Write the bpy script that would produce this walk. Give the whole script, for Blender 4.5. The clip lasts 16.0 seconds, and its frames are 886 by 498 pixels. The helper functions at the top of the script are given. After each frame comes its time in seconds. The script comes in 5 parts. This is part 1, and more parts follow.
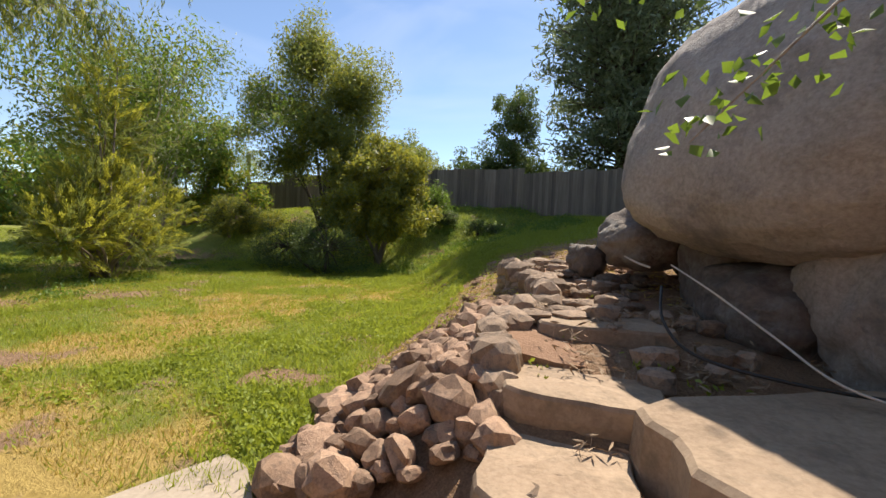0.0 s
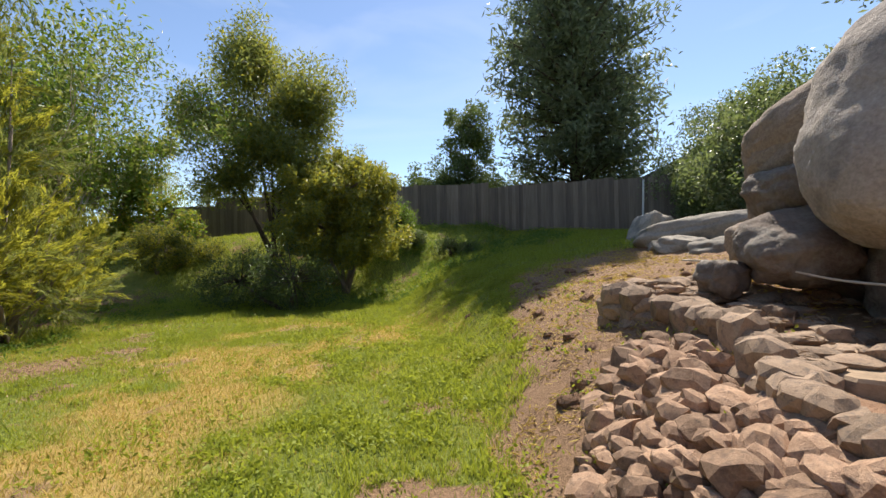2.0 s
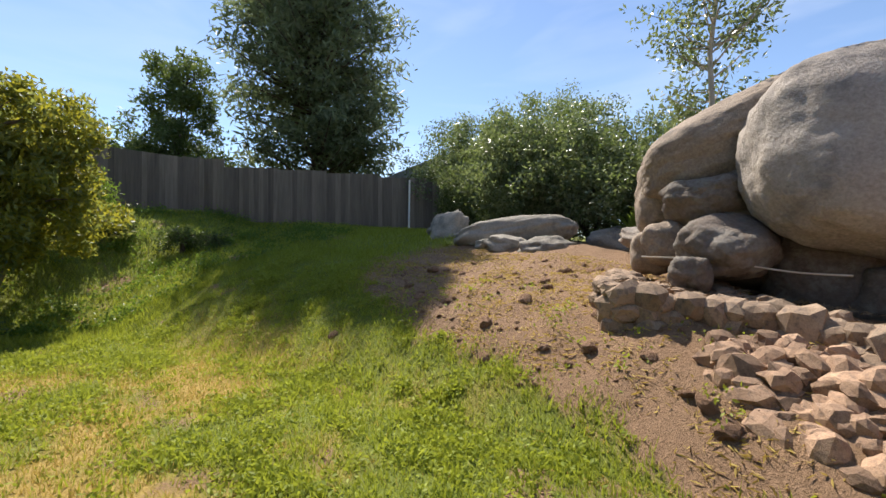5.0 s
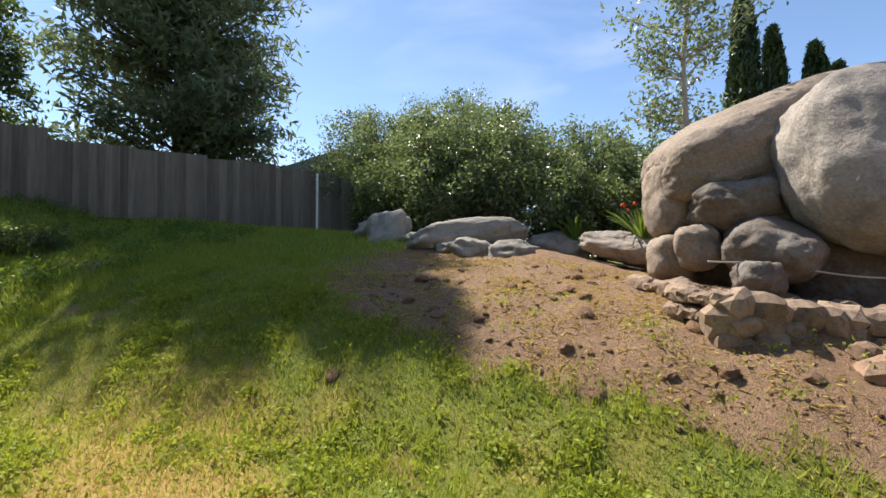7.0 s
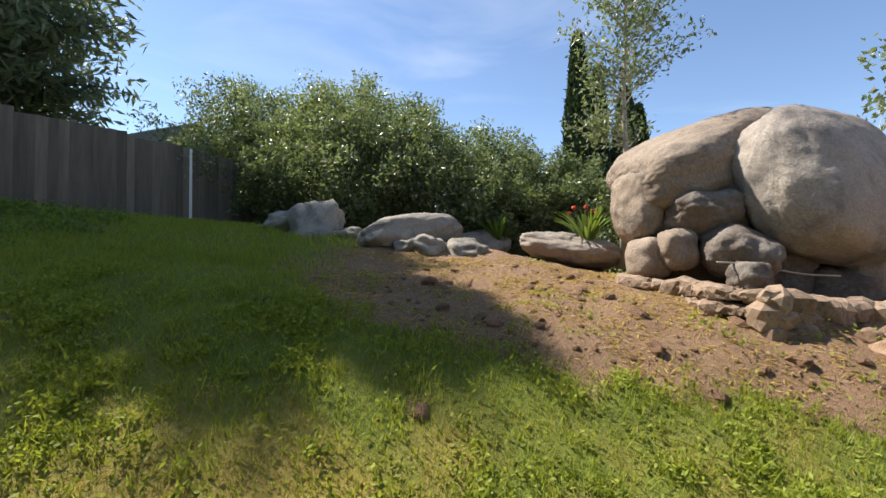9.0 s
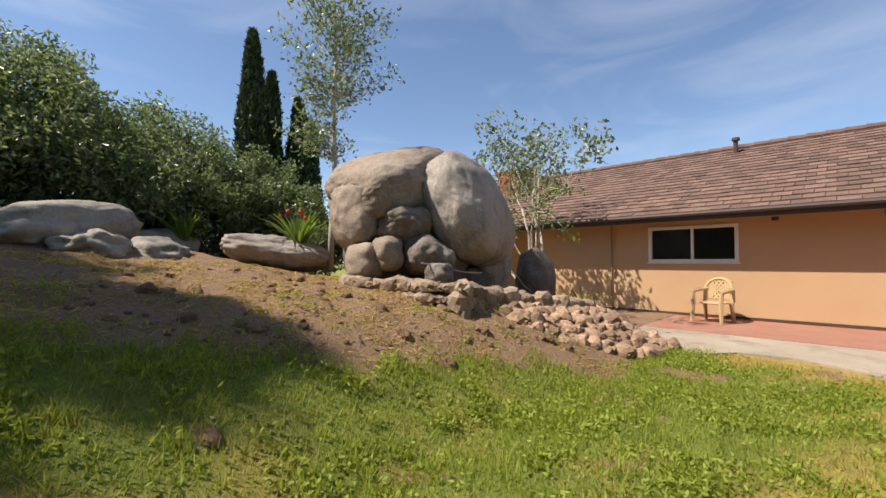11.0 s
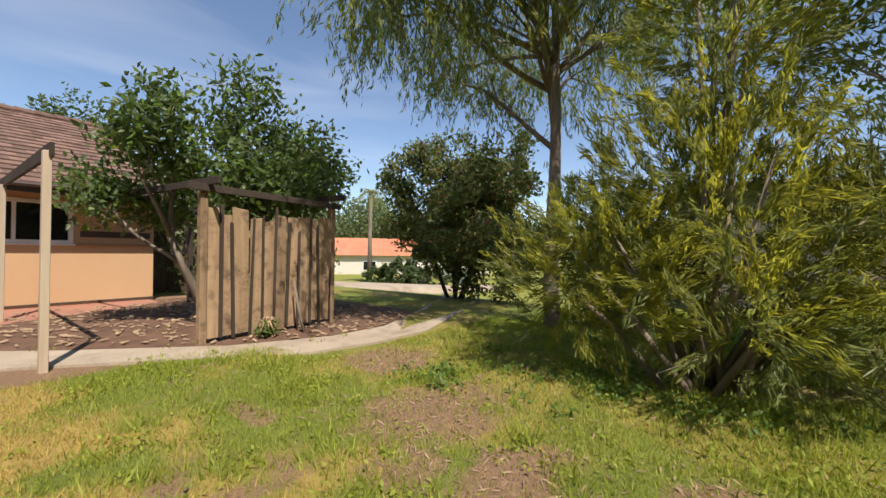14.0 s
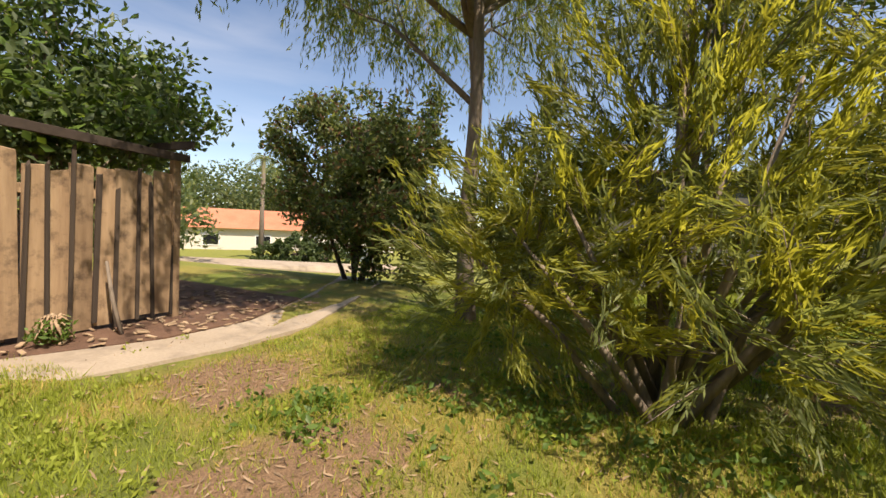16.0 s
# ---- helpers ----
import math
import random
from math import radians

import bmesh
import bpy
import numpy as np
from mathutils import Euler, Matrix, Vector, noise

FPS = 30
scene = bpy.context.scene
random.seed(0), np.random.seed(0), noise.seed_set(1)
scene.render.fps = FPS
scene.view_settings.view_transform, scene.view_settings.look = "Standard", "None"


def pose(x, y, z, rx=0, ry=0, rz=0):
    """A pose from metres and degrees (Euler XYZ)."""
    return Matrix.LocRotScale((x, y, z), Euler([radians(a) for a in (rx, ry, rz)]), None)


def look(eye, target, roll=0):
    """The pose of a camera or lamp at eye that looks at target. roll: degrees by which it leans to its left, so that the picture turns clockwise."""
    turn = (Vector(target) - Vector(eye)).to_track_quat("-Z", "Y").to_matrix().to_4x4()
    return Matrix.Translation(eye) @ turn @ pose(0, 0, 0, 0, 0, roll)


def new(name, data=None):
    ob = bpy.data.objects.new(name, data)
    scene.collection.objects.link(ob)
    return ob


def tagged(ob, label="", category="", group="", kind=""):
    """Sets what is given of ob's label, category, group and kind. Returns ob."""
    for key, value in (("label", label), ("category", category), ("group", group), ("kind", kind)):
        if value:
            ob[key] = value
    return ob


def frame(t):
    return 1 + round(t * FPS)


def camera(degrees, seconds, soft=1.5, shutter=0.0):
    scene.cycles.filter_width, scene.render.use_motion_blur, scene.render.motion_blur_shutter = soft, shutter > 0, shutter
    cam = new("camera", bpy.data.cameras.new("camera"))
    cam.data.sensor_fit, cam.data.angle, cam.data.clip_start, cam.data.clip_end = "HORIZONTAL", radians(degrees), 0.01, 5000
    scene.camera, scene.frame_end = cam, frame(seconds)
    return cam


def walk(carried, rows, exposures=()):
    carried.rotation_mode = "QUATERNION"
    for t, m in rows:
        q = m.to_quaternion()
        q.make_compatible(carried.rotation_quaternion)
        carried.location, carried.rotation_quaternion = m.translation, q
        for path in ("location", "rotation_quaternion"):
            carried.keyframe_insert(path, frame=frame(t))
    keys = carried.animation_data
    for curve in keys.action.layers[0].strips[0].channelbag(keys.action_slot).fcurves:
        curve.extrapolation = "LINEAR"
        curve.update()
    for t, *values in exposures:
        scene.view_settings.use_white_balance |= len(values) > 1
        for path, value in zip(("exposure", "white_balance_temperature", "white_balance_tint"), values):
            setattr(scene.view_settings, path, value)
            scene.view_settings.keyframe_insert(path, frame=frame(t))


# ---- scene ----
cam = camera(93.3, 16.0)
PATH = [
    (0.0, (0.769, -0.967, 1.277), (0.679, 1.03, 1.216), 2.58),
    (0.5, (0.368, -0.755, 1.286), (0.456, 1.243, 1.254), 1.72),
    (1.0, (-0.004, -0.491, 1.267), (0.234, 1.495, 1.274), -0.21),
    (1.5, (-0.404, -0.103, 1.285), (-0.159, 1.882, 1.34), -1.42),
    (2.0, (-0.839, 0.256, 1.323), (-0.576, 2.238, 1.356), -0.74),
    (2.5, (-1.285, 0.542, 1.339), (-0.823, 2.487, 1.392), 0.18),
    (3.0, (-1.713, 0.891, 1.318), (-0.985, 2.754, 1.357), -0.36),
    (3.5, (-2.079, 1.319, 1.283), (-1.092, 3.059, 1.313), -0.29),
    (4.0, (-2.334, 1.824, 1.328), (-1.13, 3.421, 1.365), 0.72),
    (4.2, (-2.397, 2.039, 1.315), (-1.118, 3.576, 1.359), 0.55),
    (6.3, (-2.517, 4.205, 1.281), (-0.729, 5.101, 1.26), -0.61),
    (6.5, (-2.504, 4.418, 1.277), (-0.691, 5.263, 1.272), -0.83),
    (7.0, (-2.443, 4.972, 1.294), (-0.574, 5.681, 1.335), -0.18),
    (7.5, (-2.341, 5.546, 1.335), (-0.419, 6.098, 1.383), -0.03),
    (8.0, (-2.301, 6.071, 1.34), (-0.341, 6.468, 1.377), 0.14),
    (8.2, (-2.296, 6.286, 1.338), (-0.323, 6.614, 1.369), 0.12),
    (10.3, (-1.956, 7.636, 1.243), (-0.196, 6.688, 1.316), 0.41),
    (10.5, (-1.947, 7.706, 1.245), (-0.279, 6.606, 1.32), 0.4),
    (11.0, (-1.978, 7.811, 1.249), (-0.587, 6.376, 1.318), 0.15),
    (11.5, (-2.113, 7.832, 1.26), (-1.062, 6.131, 1.32), -0.05),
    (12.0, (-2.308, 7.879, 1.276), (-1.671, 5.984, 1.333), -0.07),
    (12.5, (-2.401, 7.89, 1.271), (-2.294, 5.894, 1.334), -0.5),
    (13.0, (-2.386, 7.904, 1.257), (-2.908, 5.974, 1.313), -0.63),
    (13.3, (-2.413, 7.934, 1.213), (-3.305, 6.144, 1.264), -0.6),
    (13.5, (-2.418, 7.897, 1.233), (-3.548, 6.247, 1.273), -0.38),
    (14.0, (-2.565, 7.933, 1.207), (-4.182, 6.755, 1.223), 0.66),
    (14.5, (-2.805, 7.972, 1.203), (-4.704, 7.344, 1.199), 1.91),
    (15.0, (-3.027, 7.868, 1.19), (-4.994, 7.507, 1.16), 1.97),
    (15.5, (-3.373, 7.6, 1.182), (-5.317, 7.137, 1.122), 2.05),
    (16.0, (-3.724, 7.321, 1.176), (-5.56, 6.533, 1.099), 2.35),
]
walk(cam, [(t, look(eye, target, roll)) for t, eye, target, roll in PATH], exposures=((0.0, 0.75, 6900, 12), (4.0, 0.75, 6800, 12), (8.0, 0.85, 6600, 10), (10.5, 0.65, 6900, 12), (12.5, 0.3, 6600, 12), (13.0, 0.3, 6600, 12), (14.5, 0.6, 7200, 14), (16.0, 0.7, 7700, 16)))

# ---- world, sun ----
SUN_HEADING, SUN_ELEVATION = 29.0, 54.5
world = bpy.data.worlds.new("sky")
scene.world = world
world.use_nodes = True
wn, wl = world.node_tree.nodes, world.node_tree.links
wn.clear()
w_out = wn.new("ShaderNodeOutputWorld")
w_bg = wn.new("ShaderNodeBackground")
w_bg.inputs["Strength"].default_value = 0.12
w_sky = wn.new("ShaderNodeTexSky")
w_sky.sky_type, w_sky.sun_disc = "NISHITA", False
w_sky.sun_elevation, w_sky.sun_rotation = radians(SUN_ELEVATION), radians(SUN_HEADING)
w_sky.air_density, w_sky.dust_density, w_sky.ozone_density = 0.9, 0.12, 2.8
w_tc = wn.new("ShaderNodeTexCoord")
w_map = wn.new("ShaderNodeMapping")
w_map.inputs["Scale"].default_value = (1.2, 1.2, 5.0)
w_map.inputs["Rotation"].default_value = (0.35, 0.2, 0.5)
w_cloud = wn.new("ShaderNodeTexNoise")
w_cloud.inputs["Scale"].default_value, w_cloud.inputs["Detail"].default_value = 1.6, 7.0
w_cloud.inputs["Distortion"].default_value = 0.7
w_ramp = wn.new("ShaderNodeValToRGB")
w_ramp.color_ramp.elements[0].position, w_ramp.color_ramp.elements[1].position = 0.45, 0.85
w_ramp.color_ramp.elements[0].color = (0, 0, 0, 1)
w_ramp.color_ramp.elements[1].color = (0.34, 0.34, 0.34, 1)
w_mix = wn.new("ShaderNodeMix")
w_mix.data_type = "RGBA"
w_mix.inputs[7].default_value = (5.5, 6.0, 6.8, 1)
wl.new(w_tc.outputs["Generated"], w_map.inputs["Vector"])
wl.new(w_map.outputs["Vector"], w_cloud.inputs["Vector"])
wl.new(w_cloud.outputs["Fac"], w_ramp.inputs["Fac"])
wl.new(w_ramp.outputs["Color"], w_mix.inputs[0])
wl.new(w_sky.outputs["Color"], w_mix.inputs[6])
wl.new(w_mix.outputs[2], w_bg.inputs["Color"])
wl.new(w_bg.outputs["Background"], w_out.inputs["Surface"])

sun = new("sun", bpy.data.lights.new("sun", "SUN"))
sun.data.energy, sun.data.angle, sun.data.color = 5.0, radians(0.55), (1.0, 0.95, 0.87)
SUN_DIR = Vector((math.sin(radians(SUN_HEADING)) * math.cos(radians(SUN_ELEVATION)),
                  math.cos(radians(SUN_HEADING)) * math.cos(radians(SUN_ELEVATION)), math.sin(radians(SUN_ELEVATION))))
sun.matrix_world = look(SUN_DIR * 60, (0, 0, 0))


# ---- materials ----
def base_material(name, rough=0.85, metal=0.0):
    m = bpy.data.materials.new(name)
    m.use_nodes = True
    b = m.node_tree.nodes["Principled BSDF"]
    b.inputs["Roughness"].default_value, b.inputs["Metallic"].default_value = rough, metal
    b.inputs["Specular IOR Level"].default_value = 0.3
    return m, m.node_tree.nodes, m.node_tree.links, b


def noise_node(n, l, coord, scale, detail=6.0, rough=0.6, stretch=None):
    t = n.new("ShaderNodeTexNoise")
    t.inputs["Scale"].default_value, t.inputs["Detail"].default_value, t.inputs["Roughness"].default_value = scale, detail, rough
    if stretch:
        mp = n.new("ShaderNodeMapping")
        mp.inputs["Scale"].default_value = stretch
        l.new(coord, mp.inputs["Vector"])
        coord = mp.outputs["Vector"]
    l.new(coord, t.inputs["Vector"])
    return t.outputs["Fac"]


def ramp(n, l, fac, stops):
    r = n.new("ShaderNodeValToRGB")
    e = r.color_ramp.elements
    while len(e) < len(stops):
        e.new(0.5)
    for el, (p, c) in zip(e, stops):
        el.position, el.color = p, (*c, 1)
    l.new(fac, r.inputs["Fac"])
    return r.outputs["Color"]


def mix_colour(n, l, fac, a, b, blend="MIX"):
    x = n.new("ShaderNodeMix")
    x.data_type, x.blend_type = "RGBA", blend
    for sock, v in ((0, fac), (6, a), (7, b)):
        if isinstance(v, (int, float)):
            x.inputs[sock].default_value = v
        elif isinstance(v, tuple):
            x.inputs[sock].default_value = (*v, 1)
        else:
            l.new(v, x.inputs[sock])
    return x.outputs[2]


def bumped(n, l, b, height, strength=0.4, distance=0.02):
    k = n.new("ShaderNodeBump")
    k.inputs["Strength"].default_value, k.inputs["Distance"].default_value = strength, distance
    l.new(height, k.inputs["Height"])
    l.new(k.outputs["Normal"], b.inputs["Normal"])


def surface(name, dark, light, fine=30.0, broad=1.5, rough=0.85, bump=0.5, depth=0.01, stain=None, stretch=None, vary=0.15, metal=0.0):
    """Two scales of noise between two colours, an optional stain colour, and a change from piece to piece."""
    m, n, l, b = base_material(name, rough, metal)
    tc = n.new("ShaderNodeTexCoord").outputs["Object"]
    info = n.new("ShaderNodeObjectInfo")
    off = n.new("ShaderNodeVectorMath")
    off.operation = "MULTIPLY_ADD"
    off.inputs[1].default_value = (1, 1, 1)
    comb = n.new("ShaderNodeCombineXYZ")
    sc = n.new("ShaderNodeMath")
    sc.operation = "MULTIPLY"
    sc.inputs[1].default_value = 40.0
    l.new(info.outputs["Random"], sc.inputs[0])
    l.new(sc.outputs[0], comb.inputs[0])
    l.new(sc.outputs[0], comb.inputs[1])
    l.new(tc, off.inputs[0])
    l.new(comb.outputs[0], off.inputs[2])
    co = off.outputs[0]
    f = noise_node(n, l, co, fine, 5.0, 0.65, stretch)
    g = noise_node(n, l, co, broad, 4.0, 0.6, stretch)
    col = mix_colour(n, l, 0.5, ramp(n, l, f, ((0.3, dark), (0.7, light))), ramp(n, l, g, ((0.3, dark), (0.7, light))))
    if stain:
        s = noise_node(n, l, co, broad * 2.3, 6.0, 0.7)
        col = mix_colour(n, l, ramp(n, l, s, ((0.5, (0, 0, 0)), (0.68, (0.85, 0.85, 0.85)))), col, stain)
    if vary:
        hsv = n.new("ShaderNodeHueSaturation")
        mr = n.new("ShaderNodeMapRange")
        mr.inputs["To Min"].default_value, mr.inputs["To Max"].default_value = 1 - vary, 1 + vary
        l.new(info.outputs["Random"], mr.inputs["Value"])
        l.new(mr.outputs[0], hsv.inputs["Value"])
        l.new(col, hsv.inputs["Color"])
        col = hsv.outputs["Color"]
    l.new(col, b.inputs["Base Color"])
    bumped(n, l, b, f, bump, depth)
    return m


def leaf_material(name, a, c, through_colour, share=0.35, rough=0.45):
    m, n, l, b = base_material(name, rough)
    geo = n.new("ShaderNodeNewGeometry")
    tc = n.new("ShaderNodeTexCoord").outputs["Object"]
    g = noise_node(n, l, tc, 0.8, 3.0)
    mixf = n.new("ShaderNodeMath")
    mixf.operation = "MULTIPLY_ADD"
    mixf.inputs[1].default_value = 0.65
    l.new(geo.outputs["Random Per Island"], mixf.inputs[0])
    half = n.new("ShaderNodeMath")
    half.operation = "MULTIPLY"
    half.inputs[1].default_value = 0.4
    l.new(g, half.inputs[0])
    l.new(half.outputs[0], mixf.inputs[2])
    col = ramp(n, l, mixf.outputs[0], ((0.1, a), (0.9, c)))
    l.new(col, b.inputs["Base Color"])
    tr = n.new("ShaderNodeBsdfTranslucent")
    l.new(mix_colour(n, l, 0.6, col, through_colour), tr.inputs["Color"])
    ms = n.new("ShaderNodeMixShader")
    ms.inputs[0].default_value = share
    l.new(b.outputs[0], ms.inputs[1])
    l.new(tr.outputs[0], ms.inputs[2])
    l.new(ms.outputs[0], n["Material Output"].inputs["Surface"])
    return m


def plain(name, colour, rough=0.6, metal=0.0, vary=0.12, scale=8.0):
    lo = tuple(v * (1 - vary) for v in colour)
    hi = tuple(min(1, v * (1 + vary)) for v in colour)
    return surface(name, lo, hi, scale * 6, scale, rough, 0.15, 0.004, vary=0.0, metal=metal)


granite = surface("granite", (0.18, 0.15, 0.125), (0.49, 0.425, 0.36), 34, 0.8, 0.92, 0.6, 0.025, stain=(0.13, 0.118, 0.11), vary=0.06)
granite_tan = surface("granite_tan", (0.16, 0.12, 0.092), (0.45, 0.36, 0.275), 32, 0.8, 0.92, 0.6, 0.025, stain=(0.13, 0.112, 0.098), vary=0.08)
granite_pale = surface("granite_pale", (0.19, 0.17, 0.14), (0.41, 0.365, 0.30), 26, 1.2, 0.9, 0.6, 0.02, stain=(0.12, 0.115, 0.10), vary=0.1)
# dark granite; its tone also carries the shade of rocks beneath the boulders
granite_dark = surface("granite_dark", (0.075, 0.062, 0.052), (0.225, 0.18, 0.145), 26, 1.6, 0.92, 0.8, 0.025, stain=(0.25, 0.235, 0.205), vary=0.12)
rubble = surface("rubble_stone", (0.21, 0.125, 0.08), (0.48, 0.32, 0.21), 26, 3.0, 0.92, 0.7, 0.012, stain=(0.15, 0.105, 0.08), vary=0.35)
wall_stone = surface("wall_stone", (0.19, 0.13, 0.09), (0.40, 0.29, 0.20), 30, 3.0, 0.92, 0.7, 0.012, stain=(0.12, 0.10, 0.085), vary=0.3)
flag_stone = surface("flag_stone", (0.22, 0.14, 0.09), (0.44, 0.31, 0.21), 34, 2.5, 0.92, 0.5, 0.008, stain=(0.16, 0.11, 0.08), vary=0.2)
slab_stone = surface("slab_stone", (0.24, 0.165, 0.105), (0.46, 0.34, 0.23), 34, 2.0, 0.92, 0.5, 0.008, stain=(0.20, 0.15, 0.10), vary=0.12)
concrete = surface("concrete", (0.27, 0.215, 0.155), (0.46, 0.38, 0.29), 40, 0.8, 0.9, 0.3, 0.005, stain=(0.23, 0.185, 0.14), vary=0.0)
red_paving = surface("red_paving", (0.26, 0.115, 0.075), (0.42, 0.20, 0.14), 40, 1.5, 0.85, 0.3, 0.005, stain=(0.30, 0.2, 0.15), vary=0.0)
stucco = surface("stucco", (0.47, 0.295, 0.16), (0.57, 0.37, 0.215), 60, 0.6, 0.95, 0.6, 0.008, vary=0.0)
tile_clay = surface("roof_tile", (0.105, 0.062, 0.047), (0.25, 0.155, 0.12), 40, 3.0, 0.85, 0.4, 0.006, stain=(0.12, 0.075, 0.055), vary=0.25)
fascia_paint = plain("fascia_paint", (0.075, 0.05, 0.042), 0.6)
soffit_paint = plain("soffit_paint", (0.34, 0.20, 0.11), 0.8)
white_vinyl = plain("white_vinyl", (0.74, 0.73, 0.70), 0.4, vary=0.05)
brick_red = surface("chimney_brick", (0.25, 0.075, 0.045), (0.40, 0.14, 0.08), 40, 6, 0.9, 0.4, 0.006, vary=0.2)
chair_plastic = plain("chair_plastic", (0.50, 0.35, 0.19), 0.45, vary=0.06)
fence_grey = surface("fence_wood", (0.11, 0.088, 0.07), (0.26, 0.21, 0.165), 14, 2.0, 0.9, 0.5, 0.006, stretch=(1, 1, 0.08), vary=0.25)
gate_wood = surface("gate_wood", (0.03, 0.023, 0.018), (0.085, 0.062, 0.046), 14, 2.0, 0.9, 0.4, 0.005, stretch=(1, 1, 0.08), vary=0.2)
fence_warm = surface("screen_wood", (0.17, 0.105, 0.06), (0.43, 0.30, 0.18), 14, 2.2, 0.9, 0.6, 0.008, stain=(0.085, 0.055, 0.036), stretch=(1, 1, 0.1), vary=0.25)
post_wood = surface("post_wood", (0.36, 0.28, 0.20), (0.55, 0.45, 0.34), 14, 2.0, 0.85, 0.3, 0.004, stretch=(1, 1, 0.08), vary=0.1)
beam_wood = surface("beam_wood", (0.03, 0.022, 0.018), (0.075, 0.055, 0.042), 14, 2.0, 0.85, 0.4, 0.004, vary=0.1)
bark_grey = surface("bark", (0.13, 0.10, 0.075), (0.32, 0.26, 0.20), 20, 3.0, 0.95, 0.8, 0.02, stretch=(1, 1, 0.25), vary=0.1)
bark_pale = surface("pale_bark", (0.30, 0.25, 0.19), (0.58, 0.52, 0.43), 20, 3.0, 0.9, 0.5, 0.01, stretch=(1, 1, 0.4), vary=0.1)
bark_dark = surface("dark_bark", (0.05, 0.04, 0.03), (0.15, 0.115, 0.085), 20, 3.0, 0.95, 0.8, 0.02, stretch=(1, 1, 0.25), vary=0.1)
pipe_black = plain("black_pipe", (0.03, 0.028, 0.026), 0.5)
pipe_pale = plain("pale_pipe", (0.50, 0.45, 0.37), 0.6)
mulch = surface("mulch", (0.07, 0.04, 0.026), (0.23, 0.13, 0.085), 60, 3.0, 0.95, 0.9, 0.02, vary=0.0)
clay_clod = surface("soil_clod", (0.17, 0.095, 0.055), (0.33, 0.20, 0.125), 50, 4.0, 0.95, 0.9, 0.02, vary=0.2)
twig = surface("twig", (0.20, 0.13, 0.08), (0.42, 0.31, 0.2), 30, 4.0, 0.9, 0.3, 0.004, vary=0.3)
red_roof = surface("red_roof", (0.42, 0.13, 0.07), (0.60, 0.24, 0.14), 10, 0.6, 0.85, 0.3, 0.02, vary=0.0)
pale_wall = plain("pale_wall", (0.60, 0.55, 0.47), 0.9)
grey_roof = surface("grey_shingle", (0.20, 0.19, 0.185), (0.34, 0.33, 0.32), 20, 1.0, 0.9, 0.3, 0.01, vary=0.0)
galvanised = plain("galvanised", (0.42, 0.43, 0.43), 0.4, 0.7)

leaf_olive = leaf_material("olive_leaf", (0.085, 0.112, 0.04), (0.235, 0.265, 0.10), (0.40, 0.44, 0.08), 0.5)
leaf_yellow = leaf_material("yellow_green_leaf", (0.12, 0.135, 0.025), (0.30, 0.30, 0.06), (0.55, 0.50, 0.04), 0.48)
leaf_wattle = leaf_material("wattle_leaf", (0.16, 0.19, 0.035), (0.36, 0.37, 0.08), (0.66, 0.62, 0.06), 0.6)
leaf_bright = leaf_material("bright_leaf", (0.05, 0.10, 0.02), (0.15, 0.24, 0.05), (0.32, 0.45, 0.04), 0.4)
leaf_dark = leaf_material("dark_leaf", (0.035, 0.06, 0.026), (0.12, 0.16, 0.065), (0.22, 0.3, 0.05), 0.38)
leaf_pine = leaf_material("pine_needle", (0.07, 0.09, 0.055), (0.18, 0.21, 0.12), (0.24, 0.30, 0.12), 0.45)
leaf_silver = leaf_material("silvery_leaf", (0.09, 0.115, 0.06), (0.26, 0.29, 0.16), (0.32, 0.40, 0.10), 0.38, 0.3)
leaf_agave = leaf_material("strap_leaf", (0.06, 0.12, 0.02), (0.20, 0.31, 0.06), (0.35, 0.45, 0.05), 0.3)
leaf_cypress = leaf_material("cypress_leaf", (0.012, 0.026, 0.012), (0.045, 0.075, 0.03), (0.05, 0.08, 0.02), 0.15)
leaf_rust = leaf_material("rusty_leaf", (0.10, 0.05, 0.03), (0.22, 0.14, 0.06), (0.3, 0.15, 0.05), 0.3)
flower_red = plain("red_flower", (0.55, 0.06, 0.02), 0.6)
grass_blade = leaf_material("grass_blade", (0.15, 0.20, 0.026), (0.36, 0.41, 0.068), (0.52, 0.56, 0.05), 0.42, 0.6)
grass_dry = leaf_material("dry_grass_blade", (0.34, 0.245, 0.055), (0.57, 0.43, 0.13), (0.64, 0.47, 0.10), 0.35, 0.7)

glass_dark, gn, gl, gb = base_material("window_glass", 0.03)
gb.inputs["Base Color"].default_value = (0.012, 0.013, 0.015, 1)
gb.inputs["Specular IOR Level"].default_value = 0.5
gw = noise_node(gn, gl, gn.new("ShaderNodeTexCoord").outputs["Object"], 1.2, 2.0)
bumped(gn, gl, gb, gw, 0.03, 0.01)


# ---- mesh helpers ----
def link_mesh(name, bm, material, smooth=False):
    me = bpy.data.meshes.new(name)
    bm.normal_update()
    bm.to_mesh(me)
    bm.free()
    if material:
        me.materials.append(material)
    if smooth:
        me.polygons.foreach_set("use_smooth", [True] * len(me.polygons))
    return me


def part(name, bm, material, parent=None, label="", smooth=False, at=None):
    ob = new(name, link_mesh(name, bm, material, smooth) if isinstance(bm, bmesh.types.BMesh) else bm)
    if parent is not None:
        ob.parent = parent
    if at is not None:
        ob.matrix_basis = at
    if label:
        ob["label"] = label
    return ob


def thing(name, label, category, at=None, group="", kind=""):
    ob = new(name)
    ob.empty_display_size = 0.2
    if at is not None:
        ob.matrix_basis = at
    return tagged(ob, label, category, group, kind)


